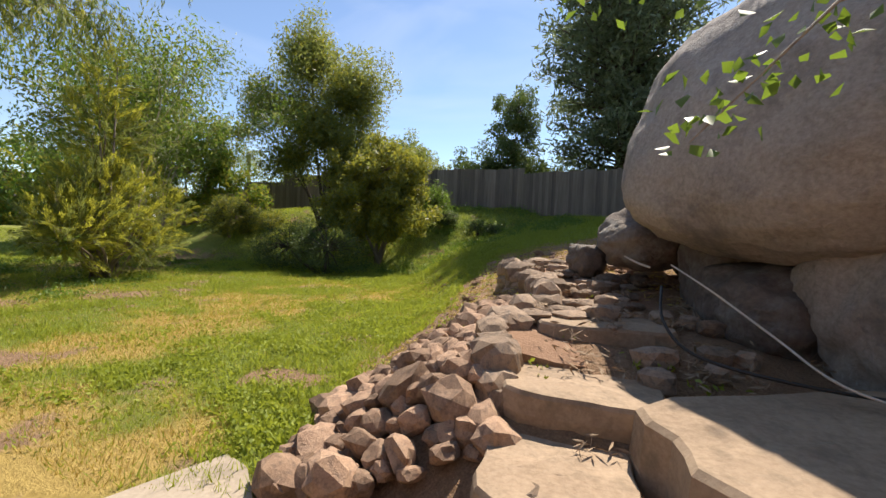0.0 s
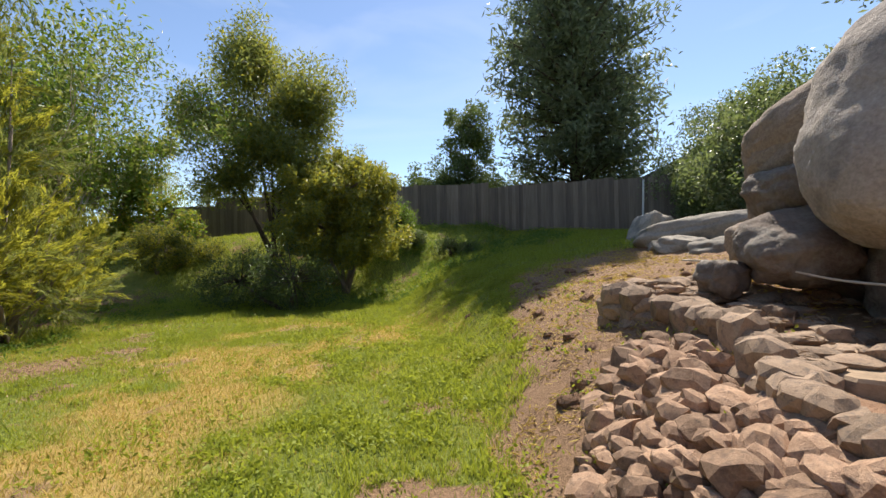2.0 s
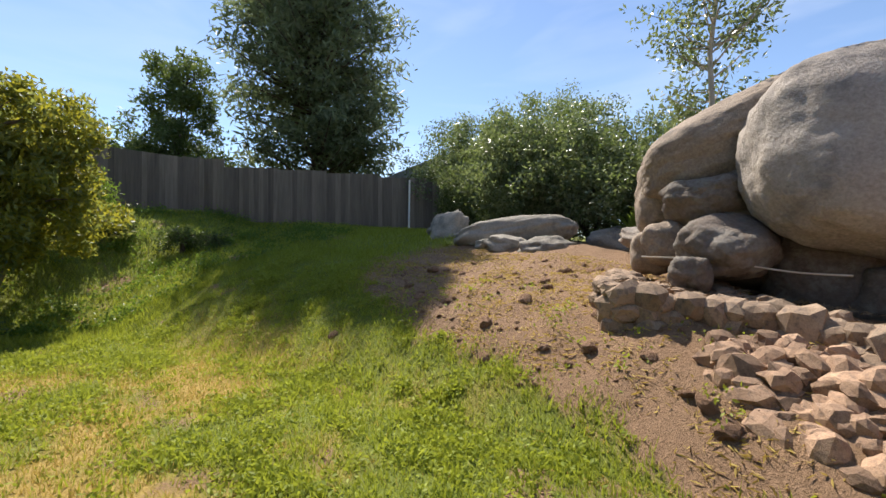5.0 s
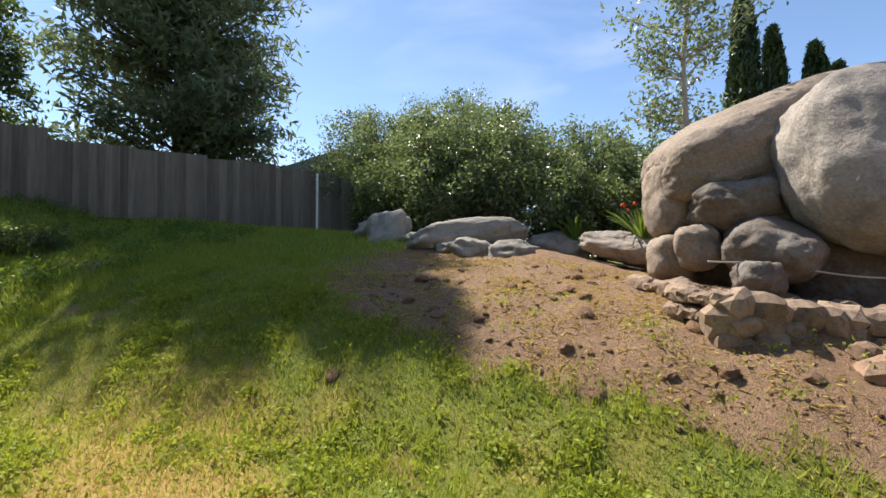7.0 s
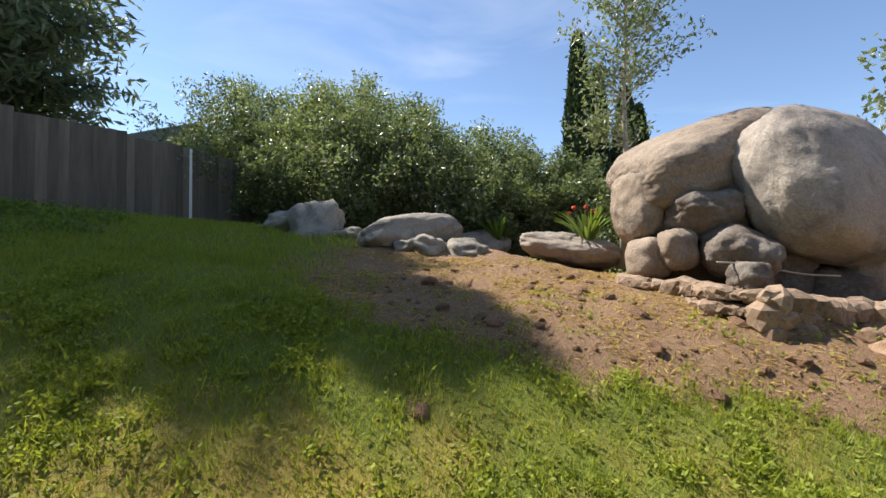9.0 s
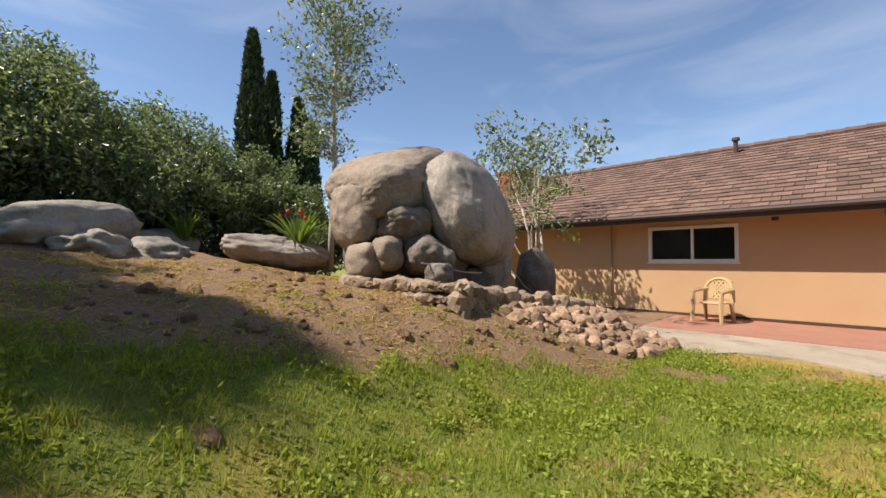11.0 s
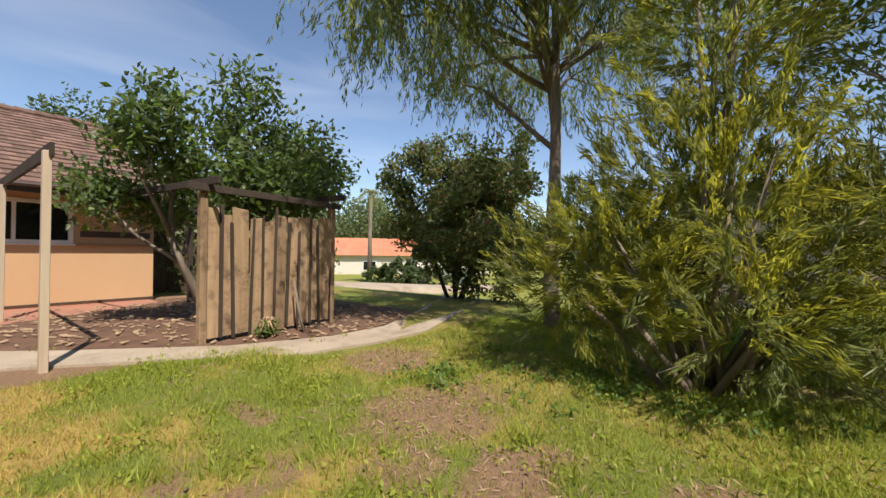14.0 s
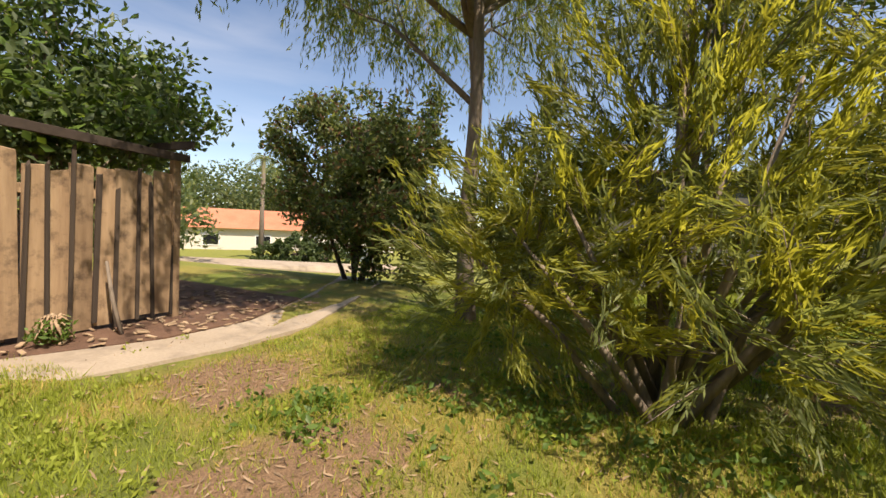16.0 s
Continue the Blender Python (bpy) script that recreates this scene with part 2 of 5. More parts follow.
def box(bm, lo, hi, bevel=0.0, m=None):
    lo, hi = Vector(lo), Vector(hi)
    made = bmesh.ops.create_cube(bm, size=1.0, matrix=Matrix.LocRotScale((lo + hi) / 2, None, hi - lo))["verts"]
    if bevel:
        edges = list({e for v in made for e in v.link_edges})
        res = bmesh.ops.bevel(bm, geom=edges, offset=bevel, segments=1, affect="EDGES")
        made = list({v for f in res["faces"] for v in f.verts} | {v for v in made if v.is_valid})
    if m is not None:
        bmesh.ops.transform(bm, matrix=m, verts=made)
    return bm


def box_bm(lo, hi, bevel=0.0, m=None):
    return box(bmesh.new(), lo, hi, bevel, m)


def tube_into(bm, points, radii, sides=7):
    rings = []
    pts = [Vector(p) for p in points]
    for i, p in enumerate(pts):
        d = (pts[min(i + 1, len(pts) - 1)] - pts[max(i - 1, 0)]).normalized()
        a = d.orthogonal().normalized() if i == 0 else (last - d * last.dot(d)).normalized()
        last = a
        c = d.cross(a)
        rings.append([bm.verts.new(p + (a * math.cos(k * math.tau / sides) + c * math.sin(k * math.tau / sides)) * radii[i]) for k in range(sides)])
    for r0, r1 in zip(rings, rings[1:]):
        for k in range(sides):
            bm.faces.new((r0[k], r0[(k + 1) % sides], r1[(k + 1) % sides], r1[k]))
    bm.faces.new(rings[0][::-1])
    bm.faces.new(rings[-1])
    return bm


def smooth_step(v, a, b):
    k = min(1.0, max(0.0, (v - a) / (b - a)))
    return k * k * (3 - 2 * k)


def fbm(x, y, z=0.0, octaves=4):
    return noise.fractal(Vector((x, y, z)), 0.8, 2.1, octaves)


# ---- ground ----
def terrace_height(y):
    """The level of the terrace beside the boulders, by distance from the house."""
    return 0.02 + 0.70 * smooth_step(y, -0.4, 2.2) + 0.28 * smooth_step(y, 2.0, 4.6) + 0.16 * smooth_step(y, 4.6, 7.0)


def toe(y):
    """Where the bank beside the lawn begins."""
    return 0.0 - 0.12 * max(0.0, y - 6.0) + 0.9 * (1 - smooth_step(y, 0.2, 1.6))


def ground_height(x, y):
    cap = terrace_height(y) + 0.35 * smooth_step(x, 2.4, 5.0) * smooth_step(y, 3.5, 6.5) + 0.095 * max(0.0, min(y, 17.5) - 7.0)
    rise = max(0.0, x - toe(y))
    k = max(0.05, cap)
    bank = k * (1 - math.exp(-((rise * 0.82 / k) ** 1.3)))
    north = 1.75 * smooth_step(y, 12.5, 17.0) * smooth_step(x, -16, -3) + 0.7 * smooth_step(y, 12.0, 18.0)
    h = max(bank, north) + 0.25 * min(bank, north) * 0.3
    h += 0.25 * smooth_step(y, 5.0, 10.5) * smooth_step(-x, 4.5, 8.0) * 0.5
    h -= 1.3 * smooth_step(-x, 10.0, 24.0) * (1 - smooth_step(y, 6.0, 16.0))
    h += 0.035 * fbm(x * 0.7, y * 0.7) * smooth_step(y, 0.5, 3.0)
    h += 0.05 * fbm(x * 2.3, y * 2.3, 3) * smooth_step(bank, 0.05, 0.3) * (1 - smooth_step(y, 9.0, 12.0))
    return h


def steps_between(a, b, fine, grow, lo, hi):
    mid = list(np.arange(a, b + 1e-6, fine))
    left, right, s = [], [], fine
    v = a
    while v > lo:
        s *= grow
        v -= s
        left.append(v)
    s, v = fine, b
    while v < hi:
        s *= grow
        v += s
        right.append(v)
    return np.array(left[::-1] + mid + right)


def dirt_amount(x, y):
    """How bare the soil is, 0 to 1."""
    n1 = fbm(x * 0.9, y * 0.9, 7)
    n2 = fbm(x * 2.7, y * 2.7, 11)
    edge = 0.35 + 0.25 * max(0.0, y - 4.0) + 0.35 * n1 + 0.2 * n2 - 0.25 * (1 - smooth_step(y, 1.0, 3.0))
    edge -= 0.5 * smooth_step(y, 1.6, 2.6) * (1 - smooth_step(y, 2.8, 4.4))
    bank = smooth_step(x, edge - 0.25, edge + 0.3) * (1 - smooth_step(y + 0.8 * n1, 7.6, 9.2))
    patch = smooth_step(n1 + 0.9 * n2, 0.1, 0.95) * 0.75
    spot = 0.0
    for cx, cy, r in ((-0.75, 2.55, 0.5), (-0.5, 4.0, 0.3), (-5.1, 6.0, 1.0), (-6.1, 4.6, 0.9), (-4.6, 6.9, 0.6)):
        spot = max(spot, 0.85 * (1 - smooth_step(math.hypot((x - cx), (y - cy) * 1.3) + 0.35 * n2 + 0.2 * n1, r * 0.15, r * 1.15)))
    under = smooth_step(-x, 6.2, 7.6) * smooth_step(y, 7.4, 9.0) * (1 - smooth_step(y, 12, 15)) * (1 - smooth_step(-x, 9.3, 10.4)) * (0.75 + 0.5 * n2)
    bed = smooth_step(-x, 2.9, 3.2) * (1 - smooth_step(y, 2.6, 3.0)) * smooth_step(x, -9, -8)
    return max(0.0, min(1.0, max(bank, patch * 0.8, spot, under, bed)))


def dry_amount(x, y):
    n = fbm(x * 0.55 + 4, y * 0.55, 5) + 0.45 * fbm(x * 1.9, y * 1.9, 9)
    d = smooth_step(n, -0.32, 0.34)
    d *= smooth_step(-x, -1.6, 0.9) * (1 - 0.8 * smooth_step(y, 7.8, 10.5))
    d *= 1 - 0.7 * (1 - smooth_step(math.hypot(x + 0.6, y - 3.4), 1.0, 2.0))
    d *= 1 - 0.55 * smooth_step(-x, 4.0, 6.0)
    return d


gx = steps_between(-11.0, 9.5, 0.11, 1.22, -900, 900)
gy = steps_between(-1.5, 18.0, 0.11, 1.22, -900, 900)
heights = np.array([[ground_height(x, y) for x in gx] for y in gy])
nx, ny = len(gx), len(gy)
gv = np.stack([np.tile(gx, ny), np.repeat(gy, nx), heights.ravel()], 1)
gi = (np.arange(ny - 1)[:, None] * nx + np.arange(nx - 1)[None, :]).ravel()
gf = np.stack([gi, gi + 1, gi + nx + 1, gi + nx], 1)
ground_me = bpy.data.meshes.new("ground")
ground_me.from_pydata(gv.tolist(), [], gf.tolist())
soil_attr = ground_me.attributes.new("soil", "FLOAT", "POINT")
soil_grid = np.array([dirt_amount(x, y) if -12 < x < 10 and -4 < y < 19 else 0.2 for x, y, _ in gv])
soil_attr.data.foreach_set("value", soil_grid)
dry_attr = ground_me.attributes.new("dry", "FLOAT", "POINT")
dry_grid = np.array([dry_amount(x, y) if -12 < x < 10 and -4 < y < 19 else 0.15 for x, y, _ in gv])
dry_attr.data.foreach_set("value", dry_grid)
ground_me.polygons.foreach_set("use_smooth", [True] * len(ground_me.polygons))
gm, n, l, b = base_material("ground_soil_and_turf", 0.95)
tc = n.new("ShaderNodeTexCoord").outputs["Object"]
at_soil, at_dry = n.new("ShaderNodeAttribute"), n.new("ShaderNodeAttribute")
at_soil.attribute_name, at_dry.attribute_name = "soil", "dry"
f1, f2, f3 = noise_node(n, l, tc, 22, 6, 0.7), noise_node(n, l, tc, 3.0, 5, 0.6), noise_node(n, l, tc, 70, 4, 0.7)
turf = mix_colour(n, l, 0.5, ramp(n, l, f1, ((0.3, (0.09, 0.12, 0.02)), (0.7, (0.24, 0.28, 0.05)))), ramp(n, l, f2, ((0.3, (0.12, 0.15, 0.025)), (0.7, (0.25, 0.29, 0.055)))))
straw = ramp(n, l, f1, ((0.25, (0.31, 0.205, 0.05)), (0.75, (0.56, 0.40, 0.13))))
soil = mix_colour(n, l, 0.5, ramp(n, l, f1, ((0.3, (0.15, 0.086, 0.047)), (0.7, (0.39, 0.24, 0.14)))), ramp(n, l, f3, ((0.3, (0.13, 0.076, 0.042)), (0.7, (0.46, 0.30, 0.18)))))
wob = n.new("ShaderNodeMath")
wob.operation = "MULTIPLY_ADD"
wob.inputs[1].default_value = 0.9
l.new(f1, wob.inputs[0])
addm = n.new("ShaderNodeMath")
addm.operation = "ADD"
addm.inputs[1].default_value = -0.42
l.new(at_soil.outputs["Fac"], addm.inputs[0])
l.new(addm.outputs[0], wob.inputs[2])
col = mix_colour(n, l, at_dry.outputs["Fac"], turf, straw)
col = mix_colour(n, l, ramp(n, l, wob.outputs[0], ((0.32, (0, 0, 0)), (0.62, (1, 1, 1)))), col, soil)
l.new(col, b.inputs["Base Color"])
hm = n.new("ShaderNodeMath")
hm.operation = "ADD"
l.new(f1, hm.inputs[0])
l.new(f3, hm.inputs[1])
bumped(n, l, b, hm.outputs[0], 0.9, 0.03)
ground_me.materials.append(gm)
tagged(new("ground", ground_me), "patchy green and straw-coloured lawn rising to a bare earth bank", "ground", kind="structure")


# ---- boulders and stones ----
def boulder_mesh(name, radii, seed, material, rough=0.12, detail=4, flat=0.0, power=2.0, freq=1.1):
    """A rounded rock: a swollen ball, pushed by broad and fine noise; flat cuts the underside."""
    bm = bmesh.new()
    bmesh.ops.create_icosphere(bm, subdivisions=detail, radius=1.0)
    o = Vector((seed * 3.7, seed * 1.3, seed * 2.1))
    for v in bm.verts:
        d = v.co.normalized()
        k = (abs(d.x) ** power + abs(d.y) ** power + abs(d.z) ** power) ** (-1 / power)
        p = d * k
        r = 1 + rough * noise.fractal(p * freq + o, 0.9, 2.0, 2) + rough * 0.35 * noise.fractal(p * freq * 3.2 + o, 0.65, 2.1, 6)
        p = p * r
        if flat and p.z < -flat:
            p.z = -flat + (p.z + flat) * 0.15
        v.co = Vector((p.x * radii[0], p.y * radii[1], p.z * radii[2]))
    return link_mesh(name, bm, material, True)


def boulder(label, centre, radii, seed, material, turn=(0, 0, 0), rough=0.12, detail=4, power=2.3, freq=1.1, flat=0.0):
    ob = new("boulder", boulder_mesh("boulder", radii, seed, material, rough, detail, flat, power, freq))
    ob.matrix_basis = pose(*centre, *turn)
    return tagged(ob, label, "boulder", "granite boulders")


boulder("huge rounded tan granite boulder beside the stone steps", (3.05, 1.92, 2.22), (1.42, 0.60, 1.04), 3, granite, (-22, 0, -70), 0.07, 6, 2.6, 0.9)
boulder("great leaning granite boulder with a sunlit brown flank", (3.70, 3.18, 2.64), (1.30, 0.82, 0.56), 8, granite_tan, (1, -20, -72), 0.09, 6, 3.0, 0.9)
boulder("rough grey outcrop of granite against the huge boulder", (3.70, 1.20, 1.15), (0.78, 0.98, 1.55), 5, granite, (14, -11, 30), 0.16, 6, 2.6, 1.6)
# brown rocks under the boulders take dark granite, shade put into their colour
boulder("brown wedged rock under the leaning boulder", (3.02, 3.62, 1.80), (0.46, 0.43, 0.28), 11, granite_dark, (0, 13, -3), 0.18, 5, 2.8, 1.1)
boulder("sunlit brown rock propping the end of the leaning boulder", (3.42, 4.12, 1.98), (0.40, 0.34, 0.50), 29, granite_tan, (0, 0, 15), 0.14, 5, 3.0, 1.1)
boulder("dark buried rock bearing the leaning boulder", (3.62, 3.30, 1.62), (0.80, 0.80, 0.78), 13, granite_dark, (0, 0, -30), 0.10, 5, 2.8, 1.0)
boulder("round brown rock under the leaning boulder", (2.83, 4.0, 1.40), (0.22, 0.22, 0.24), 12, granite_tan, (0, 0, 10), 0.2, 4, 2.8, 1.1)
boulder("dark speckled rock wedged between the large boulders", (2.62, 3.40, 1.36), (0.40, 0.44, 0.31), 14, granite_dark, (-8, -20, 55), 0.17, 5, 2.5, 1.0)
boulder("small brown rock at the end of the boulder pile", (3.1, 4.22, 1.28), (0.26, 0.23, 0.26), 15, granite_tan, (0, 0, 10), 0.13, 4, 3.0, 1.1)
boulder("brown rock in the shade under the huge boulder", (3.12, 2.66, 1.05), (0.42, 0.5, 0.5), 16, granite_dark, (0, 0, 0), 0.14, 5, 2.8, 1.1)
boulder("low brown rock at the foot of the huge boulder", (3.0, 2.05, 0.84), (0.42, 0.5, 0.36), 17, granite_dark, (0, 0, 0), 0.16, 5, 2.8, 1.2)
boulder("lichen-spotted grey rock at the back of the path", (2.13, 3.64, 1.09), (0.19, 0.18, 0.17), 18, granite_dark, (8, 0, 20), 0.26, 4, 2.6, 1.3)
boulder("dark standing rock between boulder and house", (3.05, -0.35, 0.75), (0.42, 0.40, 0.85), 19, granite_dark, (0, 0, 0), 0.14, 4)
boulder("long pale smooth boulder at the top of the bank", (5.22, 7.28, 1.70), (1.35, 0.50, 0.32), 21, granite_pale, (-12, -6, -32), 0.12, 5, 2.5, 1.2)
boulder("flat pale rock in front of the smooth boulder", (4.55, 7.05, 1.38), (0.62, 0.34, 0.20), 22, granite_pale, (0, 6, -25), 0.26, 4, 3.0, 1.6)
boulder("low pale rock at the edge of the bare earth", (4.75, 6.45, 1.36), (0.58, 0.36, 0.22), 23, granite_pale, (0, -5, -10), 0.26, 4, 3.0, 1.6)
boulder("pointed pale rock beside the lawn", (4.95, 8.95, 1.70), (0.34, 0.40, 0.50), 24, granite_pale, (-6, 22, -10), 0.26, 4, 3.0, 1.4)
boulder("low pale rock near the pointed one", (5.75, 9.7, 1.8), (0.6, 0.42, 0.30), 25, granite_pale, (0, 8, 40), 0.3, 4, 3.0, 1.6)
boulder("wide flat grey shelf of rock beside the strap-leaved plant", (5.35, 4.5, 1.42), (0.56, 0.92, 0.26), 26, granite, (8, 10, -41), 0.14, 5, 2.8, 1.4)
boulder("grey rock in the shade of the shrubs", (7.6, 6.0, 1.4), (0.8, 0.7, 0.45), 27, granite, (0, 0, 10), 0.2, 4, 2.8, 1.5)
boulder("broken pale slab lying beside the pointed rock", (4.95, 8.55, 1.52), (0.5, 0.3, 0.2), 28, granite_pale, (0, 12, 60), 0.3, 4, 3.2, 1.6)

rng = random.Random(5)


def stone_meshes(name, count, material, seed, rough=0.26, power=3.2):
    out = []
    for k in range(count):
        out.append(boulder_mesh(name, (0.5, 0.5 * rng.uniform(0.68, 0.98), 0.5 * rng.uniform(0.55, 0.85)), seed + k * 7, material, rough, 2, 0, power, 1.6))
        out[-1].polygons.foreach_set("use_smooth", [False] * len(out[-1].polygons))
    return out


pile_stones = stone_meshes("stone", 14, rubble, 100)
wall_stones = stone_meshes("stone", 10, wall_stone, 300, 0.18, 4.5)
clods = stone_meshes("clod", 5, clay_clod, 500, 0.3, 2.2)


# the terrace edge, from the steps to the far end of the path
def edge_point(u):
    """A point of the terrace's outer edge, u from 0 (steps) to 1 (far end)."""
    x = 0.98 + 0.62 * smooth_step(u, 0.15, 0.62) - 0.22 * smooth_step(u, 0.72, 1.0)
    y = 1.25 + 2.85 * u
    return x, y


pile = thing("rubble_pile", "heap of broken reddish-brown stones below the steps", "stones", pose(0.55, 1.9, 0))
placed = []
for k in range(295):
    for _ in range(30):
        u = rng.random() ** 0.85
        y = 0.95 + 2.35 * u
        right = 0.98 + 0.35 * smooth_step(y, 1.8, 3.0)
        left = -0.12 + 0.75 * smooth_step(y, 1.7, 3.3)
        x = rng.uniform(left, right)
        s = rng.uniform(0.09, 0.18) if rng.random() < 0.78 else rng.uniform(0.18, 0.27)
        f = (x - left) / max(0.1, right - left)
        mound = 0.02 + 0.30 * math.sin(min(1.0, f * 1.1 + 0.05) * math.pi * 0.5) * (0.45 + 0.55 * smooth_step(y, 0.9, 1.6))
        z = max(ground_height(x, y), 0.0) * 0.55 + mound * rng.uniform(0.65, 1.0)
        if all((x - a) ** 2 + (y - b2) ** 2 + (z - c) ** 2 > (0.42 * (s + d)) ** 2 for a, b2, c, d in placed):
            break
    placed.append((x, y, z, s))
    part("stone", rng.choice(pile_stones), None, pile, at=Matrix.Translation((x - 0.55, y - 1.9, z)) @ pose(0, 0, 0, rng.uniform(-40, 40), rng.uniform(-40, 40), rng.uniform(0, 360)) @ Matrix.Diagonal((s * 1.25, s * 1.25, s * 1.25, 1)))

retaining = thing("retaining_wall", "low dry wall of rough brown stones along the path", "wall", pose(1.3, 2.6, 0))
for k in range(96):
    u = (k % 32) / 31
    x, y = edge_point(u)
    lay = k // 32
    s = rng.uniform(0.16, 0.27)
    top = terrace_height(y)
    z = top - 0.06 - 0.15 * lay + rng.uniform(-0.03, 0.035)
    part("stone", rng.choice(wall_stones), None, retaining, at=Matrix.Translation((x - 1.3 + rng.uniform(-0.04, 0.04) - 0.03 * lay, y - 2.6, z)) @ pose(0, 0, 0, rng.uniform(-14, 14), rng.uniform(-14, 14), rng.uniform(0, 360)) @ Matrix.Diagonal((s * 1.15, s * 1.15, s * rng.uniform(1.1, 1.7), 1)))
for k in range(26):
    u = k / 25
    x, y = 1.42 + 1.6 * u, 4.14 + 0.35 * u + 0.10 * math.sin(u * 9)
    s = rng.uniform(0.12, 0.24)
    for drop in ((0.02, 0.16) if u < 0.5 else (0.02,)):
        part("stone", rng.choice(wall_stones), None, retaining, at=Matrix.Translation((x - 1.3, y - 2.6, terrace_height(y) - drop)) @ pose(0, 0, 0, rng.uniform(-15, 15), rng.uniform(-15, 15), rng.uniform(0, 360)) @ Matrix.Diagonal((s * 1.3, s * 1.3, s, 1)))


# terrace body under the path, with paving pieces on it
def outline_prism(points, low, high, bevel=0.0):
    bm = bmesh.new()
    top = [bm.verts.new((x, y, high(x, y) if callable(high) else high)) for x, y in points]
    bot = [bm.verts.new((x, y, low(x, y) if callable(low) else low)) for x, y in points]
    bm.faces.new(top)
    bm.faces.new(bot[::-1])
    for i in range(len(points)):
        j = (i + 1) % len(points)
        bm.faces.new((top[j], top[i], bot[i], bot[j]))
    bmesh.ops.recalc_face_normals(bm, faces=bm.faces)
    if bevel:
        bmesh.ops.bevel(bm, geom=[e for e in bm.edges], offset=bevel, segments=2, affect="EDGES")
    return bm


def rough_slab(centre, size, thick, turn, seed, wob=0.08):
    """A hewn slab with an uneven outline and worn edges, centred on its top."""
    bm = bmesh.new()
    pts = []
    r = random.Random(seed)
    nseg = 26
    for k in range(nseg):
        a = k * math.tau / nseg
        c, s = math.cos(a), math.sin(a)
        q = (abs(c) ** 5 + abs(s) ** 5) ** (-0.2)
        w = 1 + wob * noise.noise(Vector((c * 1.7 + seed, s * 1.7, seed * 0.7))) + r.uniform(-0.012, 0.012)
        pts.append((c * q * w * size[0] / 2, s * q * w * size[1] / 2))
    rings = []
    for inset, z in ((1.0, -thick), (1.03, -thick * 0.5), (1.0, -0.02), (0.965, 0.0), (0.6, 0.004), (0.25, 0.006)):
        rings.append([bm.verts.new((x * inset, y * inset, z + 0.012 * noise.noise(Vector((x * 5, y * 5, seed + z * 9))))) for x, y in pts])
    for r0, r1 in zip(rings, rings[1:]):
        for k in range(nseg):
            bm.faces.new((r0[k], r0[(k + 1) % nseg], r1[(k + 1) % nseg], r1[k]))
    bm.faces.new(rings[0][::-1])
    bm.faces.new(rings[-1])
    return bm


STEPS = (((1.20, 0.76), (0.62, 0.62), 0.35, -14), ((1.44, 1.30), (0.80, 0.62), 0.53, -18), ((1.80, 2.08), (0.90, 0.56), 0.72, -14))
for k, ((x, y), size, z, turn) in enumerate(STEPS):
    ob = new("stone_step", link_mesh("stone_step", rough_slab((0, 0), size, 0.2, turn, 31 + k), slab_stone))
    ob.matrix_basis = pose(x, y, z, 0, 0, turn)
    tagged(ob, "worn tan stone slab forming a step up to the path", "step", "stone steps")
ledge = new("stone_ledge", link_mesh("stone_ledge", rough_slab((0, 0), (1.5, 0.85), 0.5, 0, 57, 0.16), slab_stone))
ledge.matrix_basis = pose(2.32, 0.62, 0.60, 2, -3, 8)
tagged(ledge, "broad pale stone ledge beside the steps under the boulder", "ledge")
terrace = part("terrace", outline_prism([edge_point(u / 14) for u in range(2, 15)] + [(1.75, 4.16), (2.5, 4.0), (3.2, 3.7), (3.6, 2.0), (3.4, 0.2), (2.5, 0.1), (1.7, 1.45), (1.35, 1.5)], -0.3, lambda x, y: terrace_height(y) - 0.03), clay_clod)
tagged(terrace, "trodden earth terrace carrying the stone path", "terrace", kind="structure")
flags = []
for k in range(400):
    u, v = rng.random(), rng.random()
    ex, ey = edge_point(0.26 + 0.72 * u)
    x, y = ex + 0.12 + v * 0.75, ey + 0.1 * v
    s = rng.uniform(0.12, 0.26)
    if all((x - a) ** 2 + (y - b2) ** 2 > (0.46 * (s + d)) ** 2 for a, b2, d in flags) and len(flags) < 70:
        flags.append((x, y, s))
        part("flagstone", rng.choice(wall_stones), None, terrace, at=Matrix.Translation((x, y, terrace_height(y) - 0.01)) @ pose(0, 0, 0, rng.uniform(-4, 4), rng.uniform(-4, 4), rng.uniform(0, 360)) @ Matrix.Diagonal((s * 1.2, s * 1.2, 0.12, 1)))
for k in range(26):
    x, y = rng.uniform(1.0, 2.6), rng.uniform(0.3, 3.6)
    s = rng.uniform(0.1, 0.24)
    if x < edge_point(max(0, (y - 1.25) / 2.85))[0] + 0.85 and y > 1:
        x += 0.8
    ob = new("loose_stone", rng.choice(wall_stones))
    ob.matrix_basis = Matrix.Translation((x, y, terrace_height(y) + 0.02)) @ pose(0, 0, 0, rng.uniform(-15, 15), 0, rng.uniform(0, 360)) @ Matrix.Diagonal((s, s, s, 1))
    tagged(ob, "rough brown stone lying by the path", "stone", "loose stones")


